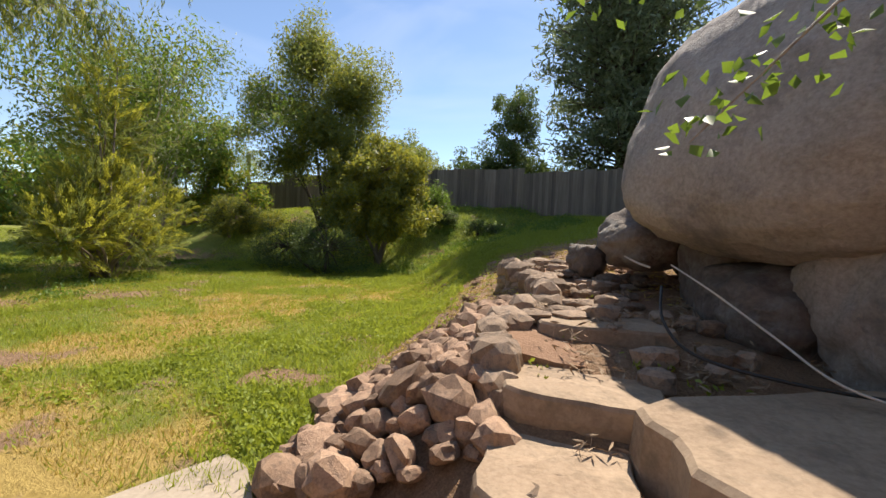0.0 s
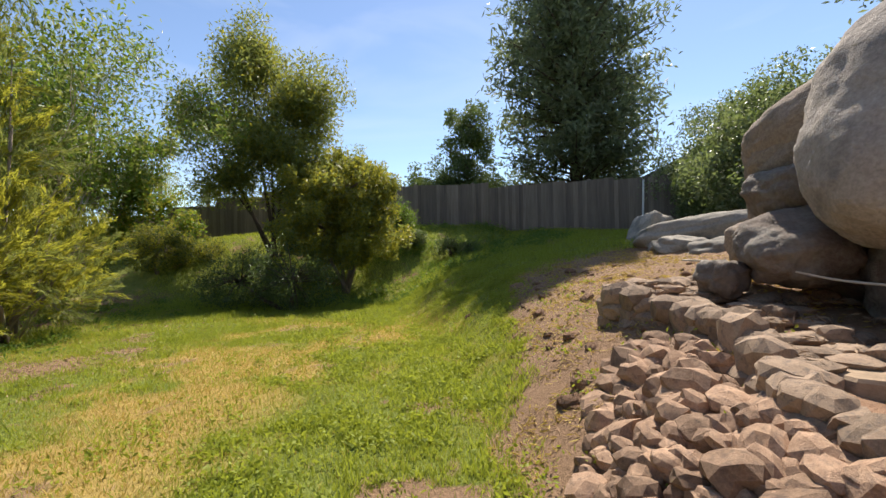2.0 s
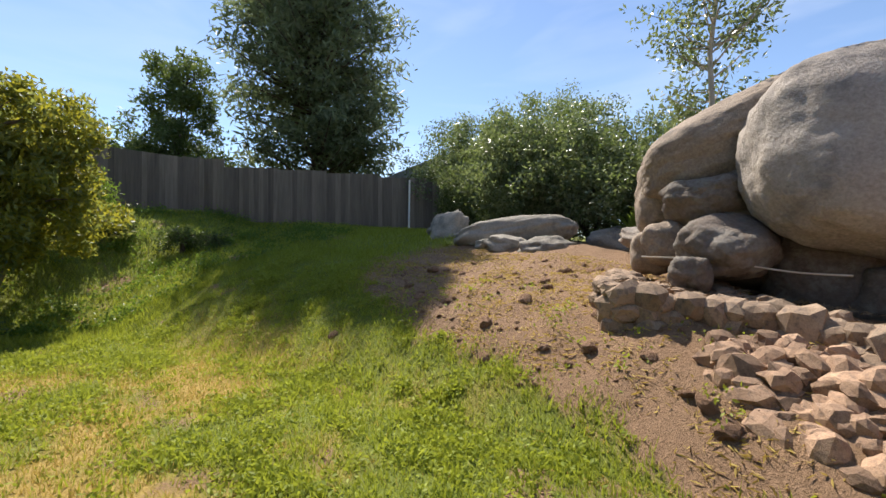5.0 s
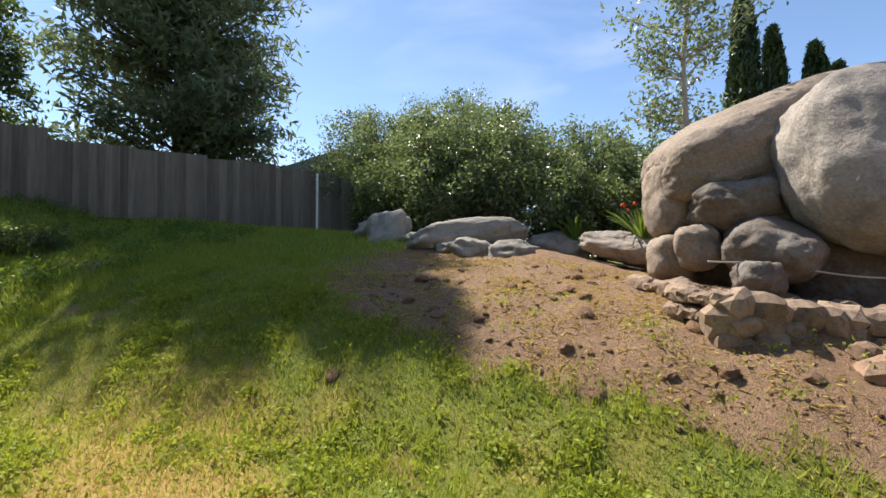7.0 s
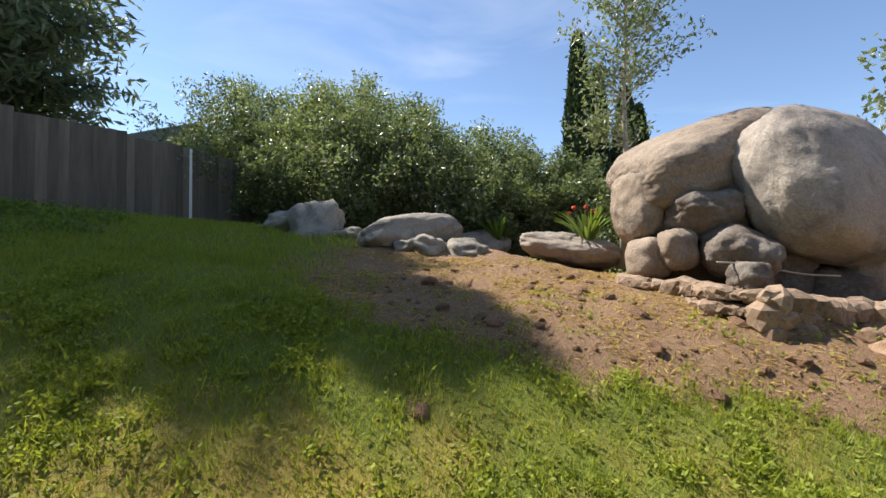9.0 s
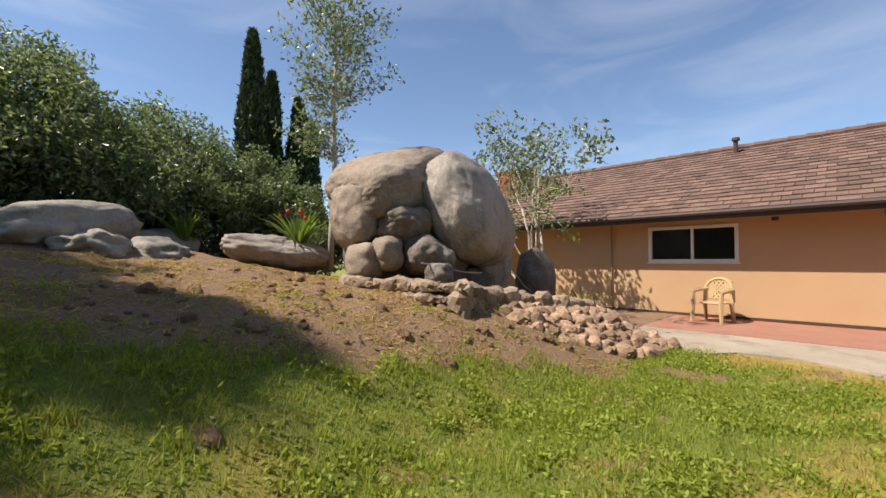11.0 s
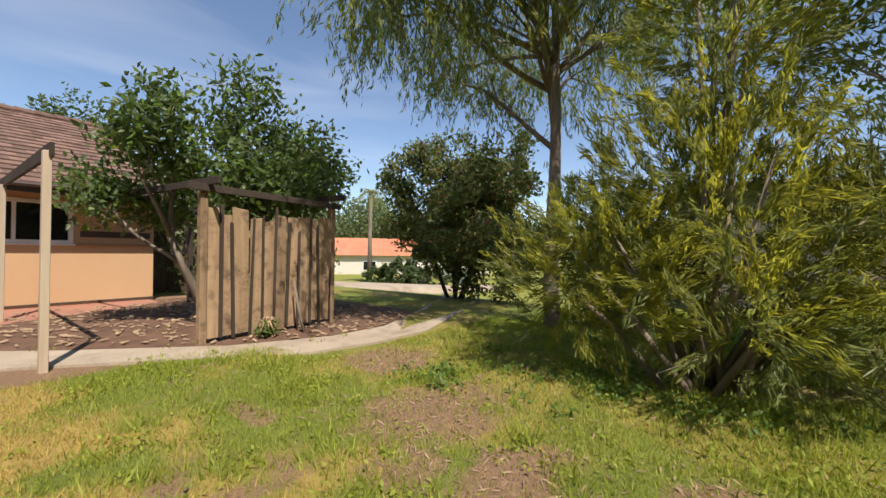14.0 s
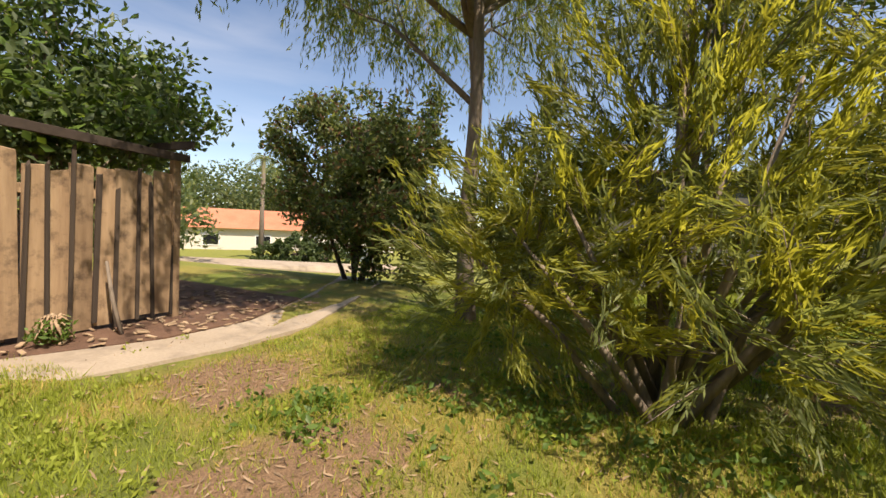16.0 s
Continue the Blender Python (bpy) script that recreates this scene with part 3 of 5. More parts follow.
# ---- trees and shrubs ----
def leaf_mesh(name, centres, length, width, rs, material, droop=0.3, spread=1.0, axes=None):
    """Many small pointed leaves, each its own pair of triangles, at the given centres."""
    c = np.asarray(centres, float)
    k = len(c)
    d = rs.normal(size=(k, 3)) * spread
    if axes is not None:
        d = d * 0.45 + np.asarray(axes)
    d[:, 2] -= droop
    d /= np.linalg.norm(d, axis=1)[:, None] + 1e-9
    side = np.cross(d, rs.normal(size=(k, 3)))
    side /= np.linalg.norm(side, axis=1)[:, None] + 1e-9
    nrm = np.cross(d, side)
    ln = length * rs.uniform(0.65, 1.3, (k, 1))
    wd = width * rs.uniform(0.7, 1.25, (k, 1))
    v = np.empty((k, 4, 3))
    v[:, 0] = c - d * ln * 0.5
    v[:, 1] = c + side * wd * 0.5 + nrm * wd * 0.18
    v[:, 2] = c + d * ln * 0.5
    v[:, 3] = c - side * wd * 0.5 + nrm * wd * 0.18
    me = bpy.data.meshes.new(name)
    me.vertices.add(4 * k)
    me.vertices.foreach_set("co", v.reshape(-1))
    idx = np.arange(k)[:, None] * 4
    tri = np.concatenate([idx + [0, 1, 2], idx + [0, 2, 3]], 1).reshape(-1)
    me.loops.add(6 * k)
    me.loops.foreach_set("vertex_index", tri.astype(np.int32))
    me.polygons.add(2 * k)
    me.polygons.foreach_set("loop_start", np.arange(2 * k, dtype=np.int32) * 3)
    me.update(calc_edges=True)
    me.materials.append(material)
    return me


def grow(bm, start, way, length, radius, depth, r, tips, bend=0.25, branch=3, up=0.15, shrink=0.68):
    """A limb with its branches; the ends and the outer stretches go into tips."""
    pts, rad = [Vector(start)], [radius]
    d = Vector(way).normalized()
    seg = 4
    for k in range(seg):
        d = (d + Vector((r.uniform(-1, 1), r.uniform(-1, 1), r.uniform(-0.6, 0.8) + up)) * bend).normalized()
        pts.append(pts[-1] + d * length / seg)
        rad.append(radius * (1 - 0.45 * (k + 1) / seg))
    tube_into(bm, pts, rad, 6 if radius > 0.03 else 4)
    if depth == 0:
        tips.append((pts[-1], d))
        tips.append((pts[-2], d))
        return
    if depth == 1:
        tips.append((pts[-1], d))
    for k in range(branch):
        f = r.uniform(0.45, 1.0) if k else 1.0
        base = pts[min(seg, max(1, round(f * seg)))]
        side = (d + Vector((r.uniform(-1, 1), r.uniform(-1, 1), r.uniform(-0.35, 0.6))) * 0.95).normalized()
        grow(bm, base, side, length * shrink * r.uniform(0.8, 1.15), rad[-1] * 0.8, depth - 1, r, tips, bend, branch, up, shrink)


def crown_points(tips, per, spread, rs, squash=0.8):
    c = np.array([p for p, _ in tips])
    pick = np.repeat(np.arange(len(c)), per)
    return c[pick] + np.clip(rs.normal(size=(len(pick), 3)), -1.7, 1.7) * np.array([spread, spread, spread * squash])


def tree(name, label, category, base, stems, material, bark, seed, per=60, spread=0.35, leaf=(0.09, 0.035), depth=3, branch=3, droop=0.3, up=0.15, bend=0.25, group="", kinds=None, hang=0.0):
    """stems: (way, length, radius) of each trunk from the base; hang: metres by which foliage trails below the twigs."""
    root = thing(name, label, category, Matrix.Translation(base), group)
    r, rs = random.Random(seed), np.random.RandomState(seed)
    tips = []
    for k, (way, length, radius) in enumerate(stems):
        bm = bmesh.new()
        grow(bm, (0, 0, -0.15), way, length, radius, depth, r, tips, bend, branch, up)
        part("trunk" if k == 0 else "stem", bm, bark, root, smooth=True)
    pts = crown_points(tips, per, spread, rs)
    if hang:
        pts[:, 2] -= rs.uniform(0, 1, len(pts)) ** 1.6 * hang
    part("crown", leaf_mesh("crown", pts, leaf[0], leaf[1], rs, material, droop), None, root)
    for m2, share in kinds or ():
        extra = crown_points(tips, max(1, int(per * share)), spread, rs)
        part("crown", leaf_mesh("crown", extra, leaf[0], leaf[1], rs, m2, droop), None, root)
    return root


def shrub(name, label, category, base, lobes, material, bark, seed, count, leaf=(0.07, 0.03), droop=0.2, group="", hollow=0.55, kinds=None, wide=0.12):
    """A dense bush: stems to each lobe (centre, radii) and leaf clumps spread over the lobes' outer parts."""
    root = thing(name, label, category, Matrix.Translation(base), group)
    r, rs = random.Random(seed), np.random.RandomState(seed)
    bm = bmesh.new()
    clumps = []
    total = sum(a * b2 * c for _, (a, b2, c) in lobes)
    for (cx, cy, cz), (a, b2, c) in lobes:
        end = Vector((cx, cy, cz))
        mid = end * 0.5 + Vector((r.uniform(-0.2, 0.2), r.uniform(-0.2, 0.2), 0))
        tube_into(bm, [(r.uniform(-0.15, 0.15), r.uniform(-0.15, 0.15), -0.2), mid, end], [0.07, 0.05, 0.02], 6)
        kk = max(14, int(240 * (a * b2 * c / total)))
        d = rs.normal(size=(kk, 3))
        d /= np.linalg.norm(d, axis=1)[:, None]
        rad = rs.uniform(hollow, 1.05, (kk, 1)) * (1 + 0.13 * rs.normal(size=(kk, 1)))
        p = d * rad * np.array([a, b2, c]) + np.array([cx, cy, cz])
        for q in p[:: 3]:
            tube_into(bm, [end, (end + Vector(q)) * 0.5 + Vector((0, 0, 0.1)), q], [0.022, 0.015, 0.005], 4)
        clumps.append(p)
    part("branchwork", bm, bark, root, smooth=True)
    clumps = np.concatenate(clumps)
    clumps = clumps[clumps[:, 2] > 0.05]
    mean = np.mean([max(rr) for _, rr in lobes])
    for m2, share in ((material, 1.0), *(kinds or ())):
        nn = int(count * share)
        pick = rs.randint(0, len(clumps), nn)
        pts = clumps[pick] + np.clip(rs.normal(size=(nn, 3)), -1.6, 1.6) * wide * mean
        pts = pts[pts[:, 2] > 0.03]
        part("foliage", leaf_mesh("foliage", pts, leaf[0], leaf[1], rs, m2, droop), None, root)
    return root


def g(x, y, dz=0.0):
    return (x, y, ground_height(x, y) + dz)


def pine(base, height, radius, seed, count, label):
    """A tall dark conifer with tiers of drooping boughs and gaps between them."""
    root = thing("pine_tree", label, "tree", Matrix.Translation(base))
    r, rs = random.Random(seed), np.random.RandomState(seed)
    bm = bmesh.new()
    tube_into(bm, [(0, 0, -0.3), (0.1, 0, height * 0.5), (0.15, 0.1, height)], [0.35, 0.22, 0.04], 9)
    pts = []
    tier = 2.2
    while tier < height * 0.98:
        f = tier / height
        reach = radius * min(1.0, max(0.08, (1.03 - f) / 0.5)) * (0.75 + 0.25 * min(1, f / 0.3))
        for k in range(r.randint(6, 8)):
            a = r.uniform(0, math.tau)
            ln = reach * r.uniform(0.6, 1.1)
            tip = Vector((math.cos(a) * ln, math.sin(a) * ln, tier + ln * r.uniform(0.05, 0.35)))
            mid = Vector((math.cos(a) * ln * 0.5, math.sin(a) * ln * 0.5, tier + ln * 0.05))
            tube_into(bm, [(0.08, 0, tier - 0.2), mid, tip], [0.07, 0.045, 0.012], 4)
            for s in range(9):
                t = 0.3 + 0.75 * s / 8
                c = (Vector((0, 0, tier)) * (1 - t) + tip * t)
                pts.append((c.x, c.y, c.z, 0.16 + 0.07 * ln * (1.1 - abs(t - 0.6))))
        tier += 0.33
    part("trunk", bm, bark_dark, root, smooth=True)
    pts = np.array(pts)
    pick = rs.randint(0, len(pts), count)
    c = pts[pick, :3] + np.clip(rs.normal(size=(count, 3)), -1.8, 1.8) * pts[pick, 3:4] * np.array([1, 1, 0.75])
    part("crown", leaf_mesh("crown", c, 0.36, 0.095, rs, leaf_pine, 0.0), None, root)
    return root


pine((7.9, 18.7, 2.0), 18.2, 3.5, 2, 54000, "tall dark pine standing behind the back fence")

shrub("tree_beyond_fence", "dark green tree beyond the back fence", "tree", (3.0, 20.6, 1.8), [((0, 0, 3.6), (1.6, 1.6, 1.9)), ((0.3, 0, 5.8), (1.2, 1.2, 1.5)), ((-1.8, 0, 2.6), (1.5, 1.4, 1.4)), ((1.6, 0, 2.4), (1.3, 1.3, 1.2))], leaf_dark, bark_dark, 41, 24000, (0.18, 0.07), hollow=0.35)
shrub("tree_beyond_fence", "grey-green tree beyond the back fence", "tree", (-3.0, 22.5, 1.6), [((0, 0, 3.0), (2.4, 2.0, 1.8)), ((2.2, 0.5, 2.2), (1.4, 1.4, 1.2))], leaf_olive, bark_dark, 42, 20000, (0.2, 0.08))
shrub("olive_tree", "broad olive-green tree with an airy crown on the bank", "tree", g(-4.6, 15.2), [((-0.8, 0, 6.3), (1.3, 1.3, 1.6)), ((-2.4, 0.1, 4.7), (1.3, 1.2, 0.9)), ((0.9, 0, 5.2), (1.6, 1.4, 1.3)), ((-0.2, 0, 3.8), (2.0, 1.6, 1.3)), ((-1.5, -0.3, 2.4), (1.3, 1.2, 0.8)), ((0.9, -0.2, 2.6), (1.3, 1.2, 0.9))], leaf_olive, bark_dark, 7, 42000, (0.15, 0.05), hollow=0.2, kinds=((leaf_yellow, 0.35),), wide=0.2)
shrub("shrub", "rounded yellow-green shrub on the bank beside the olive tree", "shrub", g(-2.1, 13.4), [((0, 0, 3.1), (1.5, 1.3, 1.1)), ((-0.6, 0.2, 1.9), (1.6, 1.4, 1.2)), ((0.5, -0.2, 1.8), (1.2, 1.1, 0.9)), ((0.9, 0, 2.7), (0.8, 0.9, 0.8))], leaf_yellow, bark_grey, 8, 26000, (0.15, 0.05), kinds=((leaf_olive, 0.7),))
shrub("shrub", "low dark shrub in the shade under the tree", "shrub", g(-3.2, 11.2), [((0, 0, 0.7), (1.2, 0.9, 0.8)), ((-1.5, 0.8, 0.7), (1.2, 0.9, 0.8))], leaf_dark, bark_dark, 9, 14000, (0.06, 0.03))
shrub("shrub", "low green shrub on the grassy bank", "shrub", g(1.3, 14.6), [((0, 0, 0.3), (0.5, 0.4, 0.35)), ((0.6, -0.5, 0.25), (0.4, 0.4, 0.3))], leaf_dark, bark_dark, 10, 5000, (0.05, 0.03))
shrub("shrub", "low green shrub on the grassy bank", "shrub", g(0.2, 15.3), [((0, 0, 0.3), (0.4, 0.4, 0.35))], leaf_dark, bark_dark, 13, 2500, (0.05, 0.03))
shrub("shrub", "green shrub at the foot of the back fence", "shrub", g(-0.4, 15.6), [((0, 0, 0.7), (0.7, 0.6, 0.75))], leaf_bright, bark_dark, 12, 5000, (0.07, 0.035))

# west side of the lawn
def sprays(clumps, ways, per, length, curve, rs):
    """Leaf places and directions along many thin curved sprays that set out from the clumps."""
    k = len(clumps)
    ln = length * rs.uniform(0.55, 1.25, (k, 1, 1))
    t = rs.uniform(0.05, 1.0, (k, per, 1))
    d = ways / (np.linalg.norm(ways, axis=1)[:, None] + 1e-9)
    bow = np.array([0, 0, curve])
    p = clumps[:, None] + d[:, None] * ln * t + bow * ln * t * t + rs.normal(size=(k, per, 3)) * 0.022
    a = d[:, None] + 2 * bow * t
    return p.reshape(-1, 3), a.reshape(-1, 3)


def spray_bush(name, label, category, base, lobes, material, bark, seed, count, per, length, leaf, kinds=()):
    """A feathery bush: stems, and upswept sprays of narrow leaves round each lobe (centre, radii)."""
    root = thing(name, label, category, Matrix.Translation(base))
    r, rs = random.Random(seed), np.random.RandomState(seed)
    bm = bmesh.new()
    total = sum(a * b2 * c for _, (a, b2, c) in lobes)
    starts, ways = [], []
    for (cx, cy, cz), (a, b2, c) in lobes:
        end = Vector((cx, cy, cz))
        for _ in range(3):
            top = end + Vector((r.uniform(-a, a), r.uniform(-b2, b2), r.uniform(0, c))) * 0.6
            tube_into(bm, [(r.uniform(-0.2, 0.2), r.uniform(-0.2, 0.2), -0.2), top * 0.5 + Vector((r.uniform(-0.2, 0.2), 0, 0)), top], [0.04, 0.028, 0.008], 5)
        kk = int(count * a * b2 * c / total)
        d = rs.normal(size=(kk, 3))
        d /= np.linalg.norm(d, axis=1)[:, None]
        p = d * rs.uniform(0.25, 0.95, (kk, 1)) * np.array([a, b2, c]) + np.array([cx, cy, cz])
        starts.append(p)
        ways.append(d * 0.8 + rs.normal(size=(kk, 3)) * 0.35 + np.array([0, 0, 0.55]))
    starts, ways = np.concatenate(starts), np.concatenate(ways)
    keep = starts[:, 2] > 0.12
    starts, ways = starts[keep], ways[keep]
    for p, w in zip(starts[::4], ways[::4]):
        u = Vector(w).normalized() * length
        tube_into(bm, [p, Vector(p) + u * 0.5, Vector(p) + u * 0.9], [0.006, 0.004, 0.002], 3)
    part("branchwork", bm, bark, root, smooth=True)
    cut = 0
    shares = ((material, 1.0), *kinds)
    whole = sum(sh for _, sh in shares)
    for m2, share in shares:
        nxt = cut + int(len(starts) * share / whole)
        order = np.arange(len(starts)) * 7919 % len(starts)
        pick = order[cut:nxt]
        cut = nxt
        pts, axes = sprays(starts[pick], ways[pick], per, length, -0.12, rs)
        part("foliage", leaf_mesh("foliage", pts, leaf[0], leaf[1], rs, m2, 0.0, axes=axes * 1.6), None, root)
    return root


spray_bush("wattle", "tall yellow-green wattle with long narrow leaves by the lawn", "shrub", g(-6.9, 7.65), [((0, 0, 1.6), (1.0, 1.05, 1.2)), ((-0.1, 0.1, 3.1), (0.75, 0.8, 1.2)), ((-0.3, 0.9, 1.1), (0.85, 0.8, 0.85)), ((0.1, -0.75, 1.2), (0.8, 0.8, 0.9)), ((0.6, 0.3, 0.75), (0.6, 0.7, 0.55)), ((-0.2, 0.2, 4.4), (0.4, 0.45, 0.8)), ((0.2, 1.3, 1.3), (0.75, 0.75, 0.9)), ((0.2, -1.15, 0.95), (0.7, 0.7, 0.75))], leaf_wattle, bark_grey, 20, 1250, 56, 0.50, (0.105, 0.0135), kinds=((leaf_olive, 0.8), (leaf_yellow, 0.3)))


def pepper_tree(base, seed):
    """A tall tree: two near-upright trunks, long arching limbs and foliage that hangs in strands."""
    root = thing("pepper_tree", "tall tree with fine drooping foliage and a slim grey trunk", "tree", Matrix.Translation(base))
    r, rs = random.Random(seed), np.random.RandomState(seed)
    tips = []
    for k, (lean, height, radius) in enumerate((((0.0, 0.05), 7.2, 0.13), ((-0.35, -0.15), 6.6, 0.10))):
        spine = [Vector((lean[0] * math.sin(q * 0.5) + 0.05 * math.sin(q * 2.1), lean[1] * q / 6 + 0.04 * math.cos(q * 1.7), -0.2 + height * q / 8)) for q in range(9)]
        bm = tube_into(bmesh.new(), spine, [radius * (1.25 if q == 0 else 1 - q / 10.5) for q in range(9)], 9)
        for q in range(8):
            f = r.uniform(0.42, 0.95)
            p = spine[int(f * 8)].lerp(spine[int(f * 8) + 1], f * 8 - int(f * 8))
            a = math.tau * q / 8 + r.uniform(-0.3, 0.3)
            way = Vector((math.cos(a), math.sin(a), r.uniform(0.35, 0.9)))
            grow(bm, p, way, r.uniform(1.3, 2.0), 0.05, 2, r, tips, 0.14, 3, 0.02, 0.7)
        # long east limbs, mostly out of view, added to dapple screen and ground
        for side, ln in ((-0.8, 1.9), (-0.4, 2.2), (0.0, 1.8), (0.35, 2.1)):
            grow(bm, spine[6 if ln > 2 else 5], (1.0, side + 0.15 * k, 0.4), ln, 0.055, 2, r, tips, 0.12, 3, 0.03, 0.72)
        part("trunk" if k == 0 else "stem", bm, bark_grey, root, smooth=True)
    c = np.array([p for p, _ in tips])
    for m2, many in ((leaf_olive, 4), (leaf_wattle, 1), (leaf_bright, 1)):
        starts = np.repeat(c, many, 0) + rs.normal(size=(len(c) * many, 3)) * np.array([0.2, 0.2, 0.14])
        ways = rs.normal(size=starts.shape) * 0.45 + np.array([0, 0, -0.7])
        pts, axes = sprays(starts, ways, 26, 0.9, -0.25, rs)
        part("crown", leaf_mesh("crown", pts, 0.13, 0.022, rs, m2, 0.5, axes=axes), None, root)
    return root


pepper_tree(g(-9.0, 5.4), 23)
tree("pale_stemmed_tree", "small tree with several slim whitish stems and airy foliage", "tree", g(-8.35, 11.0), [((0.02, -0.22, 1), 2.9, 0.05), ((-0.25, 0.12, 1), 3.0, 0.045), ((0.12, 0.05, 1), 3.1, 0.04), ((-0.12, -0.30, 1), 2.8, 0.038)], leaf_bright, bark_pale, 26, 22, 0.28, (0.13, 0.045), 3, 4, 0.5, 0.12, 0.16, kinds=((leaf_olive, 0.8),))
shrub("shrub", "dense yellow-green shrub along the shaded edge of the lawn", "shrub", g(-11.0, 16.2), [((0, 0, 2.2), (1.9, 1.5, 2.0)), ((1.6, 0.9, 1.5), (1.5, 1.2, 1.4)), ((-1.4, -0.2, 3.7), (1.7, 1.4, 1.8)), ((-3.1, 0.2, 2.2), (1.7, 1.5, 1.9)), ((1.2, 0.4, 3.6), (1.2, 1.1, 1.2))], leaf_bright, bark_grey, 27, 30000, (0.14, 0.055), kinds=((leaf_yellow, 0.7),))
shrub("shrub", "low yellow-green shrub under the trees", "shrub", g(-8.0, 14.6), [((0, 0, 0.7), (1.0, 0.9, 0.8)), ((0.9, 0.8, 0.5), (0.8, 0.7, 0.6))], leaf_yellow, bark_grey, 28, 12000, (0.08, 0.028), kinds=((leaf_dark, 0.7),))
shrub("bush", "dark rounded tree with rusty leaves behind the lawn", "tree", (-12.6, 1.0, -0.4), [((0, 0, 3.7), (1.9, 2.0, 1.6)), ((0.4, 1.5, 2.3), (1.6, 1.5, 1.5)), ((-0.3, -1.3, 2.7), (1.5, 1.4, 1.2)), ((0.2, 1.9, 3.6), (1.1, 1.1, 1.0)), ((0.3, 0.4, 2.2), (1.5, 1.4, 1.0)), ((0.3, 1.3, 1.4), (1.4, 1.3, 1.1)), ((-0.3, -0.1, 1.9), (1.5, 1.5, 0.9))], leaf_dark, bark_dark, 30, 15000, (0.15, 0.07), hollow=0.35, kinds=((leaf_rust, 0.3), (leaf_olive, 0.9)))
shrub("shrub", "green shrub under the pepper tree", "shrub", g(-9.9, 6.2), [((0, 0, 0.8), (0.7, 0.7, 0.8))], leaf_olive, bark_grey, 31, 7000, (0.10, 0.03))

# east side, above the rocks
for k, (x, y, hgt, rad) in enumerate(((8.6, 10.8, 3.0, 1.2), (8.6, 9.2, 4.2, 1.9), (9.0, 7.2, 4.0, 1.8), (9.2, 5.0, 3.6, 1.7), (8.4, 3.2, 3.0, 1.5), (10.5, 12.5, 4.6, 2.2), (11.5, 9.5, 5.4, 2.4))):
    shrub("large_shrub", "large dense grey-green shrub above the rocks", "shrub", g(x, y), [((0, 0, hgt * 0.42), (rad, rad, hgt * 0.42)), ((rad * 0.4, 0.3, hgt * 0.75), (rad * 0.75, rad * 0.75, hgt * 0.28)), ((-rad * 0.5, -0.3, hgt * 0.28), (rad * 0.8, rad * 0.8, hgt * 0.28))], leaf_silver, bark_dark, 60 + k, 24000, (0.12, 0.05), group="shrubs above the rocks", kinds=((leaf_dark, 0.4),))
def slender_tree(base, height, reach, seed, label):
    """A thin upright tree: one trunk with many short upswept side branches."""
    root = thing("sapling", label, "tree", Matrix.Translation(base))
    r, rs = random.Random(seed), np.random.RandomState(seed)
    bm = bmesh.new()
    spine = [Vector((0.06 * math.sin(k * 1.3), 0.05 * math.cos(k * 1.7), -0.2 + (height + 0.2) * k / 8)) for k in range(9)]
    tube_into(bm, spine, [0.06 * (1 - k / 9.5) for k in range(9)], 7)
    tips = []
    for k in range(64):
        f = r.uniform(0.3, 1.0)
        p = spine[min(7, int(f * 8))].lerp(spine[min(8, int(f * 8) + 1)], f * 8 - int(f * 8))
        a, ln = r.uniform(0, math.tau), reach * r.uniform(0.5, 1.15) * (1.15 - 0.7 * abs(f - 0.55))
        end = p + Vector((math.cos(a) * ln, math.sin(a) * ln, ln * r.uniform(0.3, 1.0)))
        mid = p.lerp(end, 0.5) + Vector((0, 0, -0.05))
        part("branch", tube_into(bmesh.new(), [p, mid, end], [0.016, 0.010, 0.004], 4), bark_pale, root)
        tips += [(end, None), (mid.lerp(end, 0.5), None), (mid, None)]
    part("trunk", bm, bark_pale, root, smooth=True)
    part("crown", leaf_mesh("crown", crown_points(tips, 26, 0.15, rs), 0.10, 0.042, rs, leaf_silver, 0.3), None, root)
    return root


slender_tree((4.75, 3.75, 1.3), 6.0, 0.85, 33, "slender pale-barked sapling with sparse leaves behind the boulders")
yard_sapling = tree("sapling", "straggly small tree with bare pale stems before the house", "tree", (3.2, -0.75, 0.05), [((-0.35, 0.1, 1), 2.1, 0.045), ((0.4, -0.1, 1), 2.2, 0.045), ((0.05, -0.15, 1), 2.7, 0.045)], leaf_silver, bark_pale, 35, 11, 0.17, (0.13, 0.075), 3, 3, 0.3, 0.38, 0.2)
bl_rs = np.random.RandomState(4)
bough_pts = []
for bough in (((0, 0, 1.4), (-0.5, 0.85, 2.3), (-1.1, 1.4, 2.15), (-1.6, 1.4, 1.62)), ((0, 0, 1.4), (-0.55, 0.9, 2.35), (-1.2, 1.6, 2.62), (-1.9, 1.95, 2.42))):
    bough = [Vector(p) for p in bough]
    part("bough", tube_into(bmesh.new(), bough, [0.02, 0.012, 0.007, 0.003], 6), bark_pale, yard_sapling, smooth=True)
    for k in range(110):
        u = 0.35 + 0.65 * bl_rs.rand()
        seg_i = min(2, int(u * 3))
        p = bough[seg_i].lerp(bough[seg_i + 1], u * 3 - seg_i)
        bough_pts.append((p.x + bl_rs.normal() * 0.13, p.y + bl_rs.normal() * 0.13, p.z - abs(bl_rs.normal()) * 0.12 + 0.05))
part("foliage", leaf_mesh("foliage", bough_pts, 0.072, 0.05, bl_rs, leaf_bright, 0.3), None, yard_sapling)
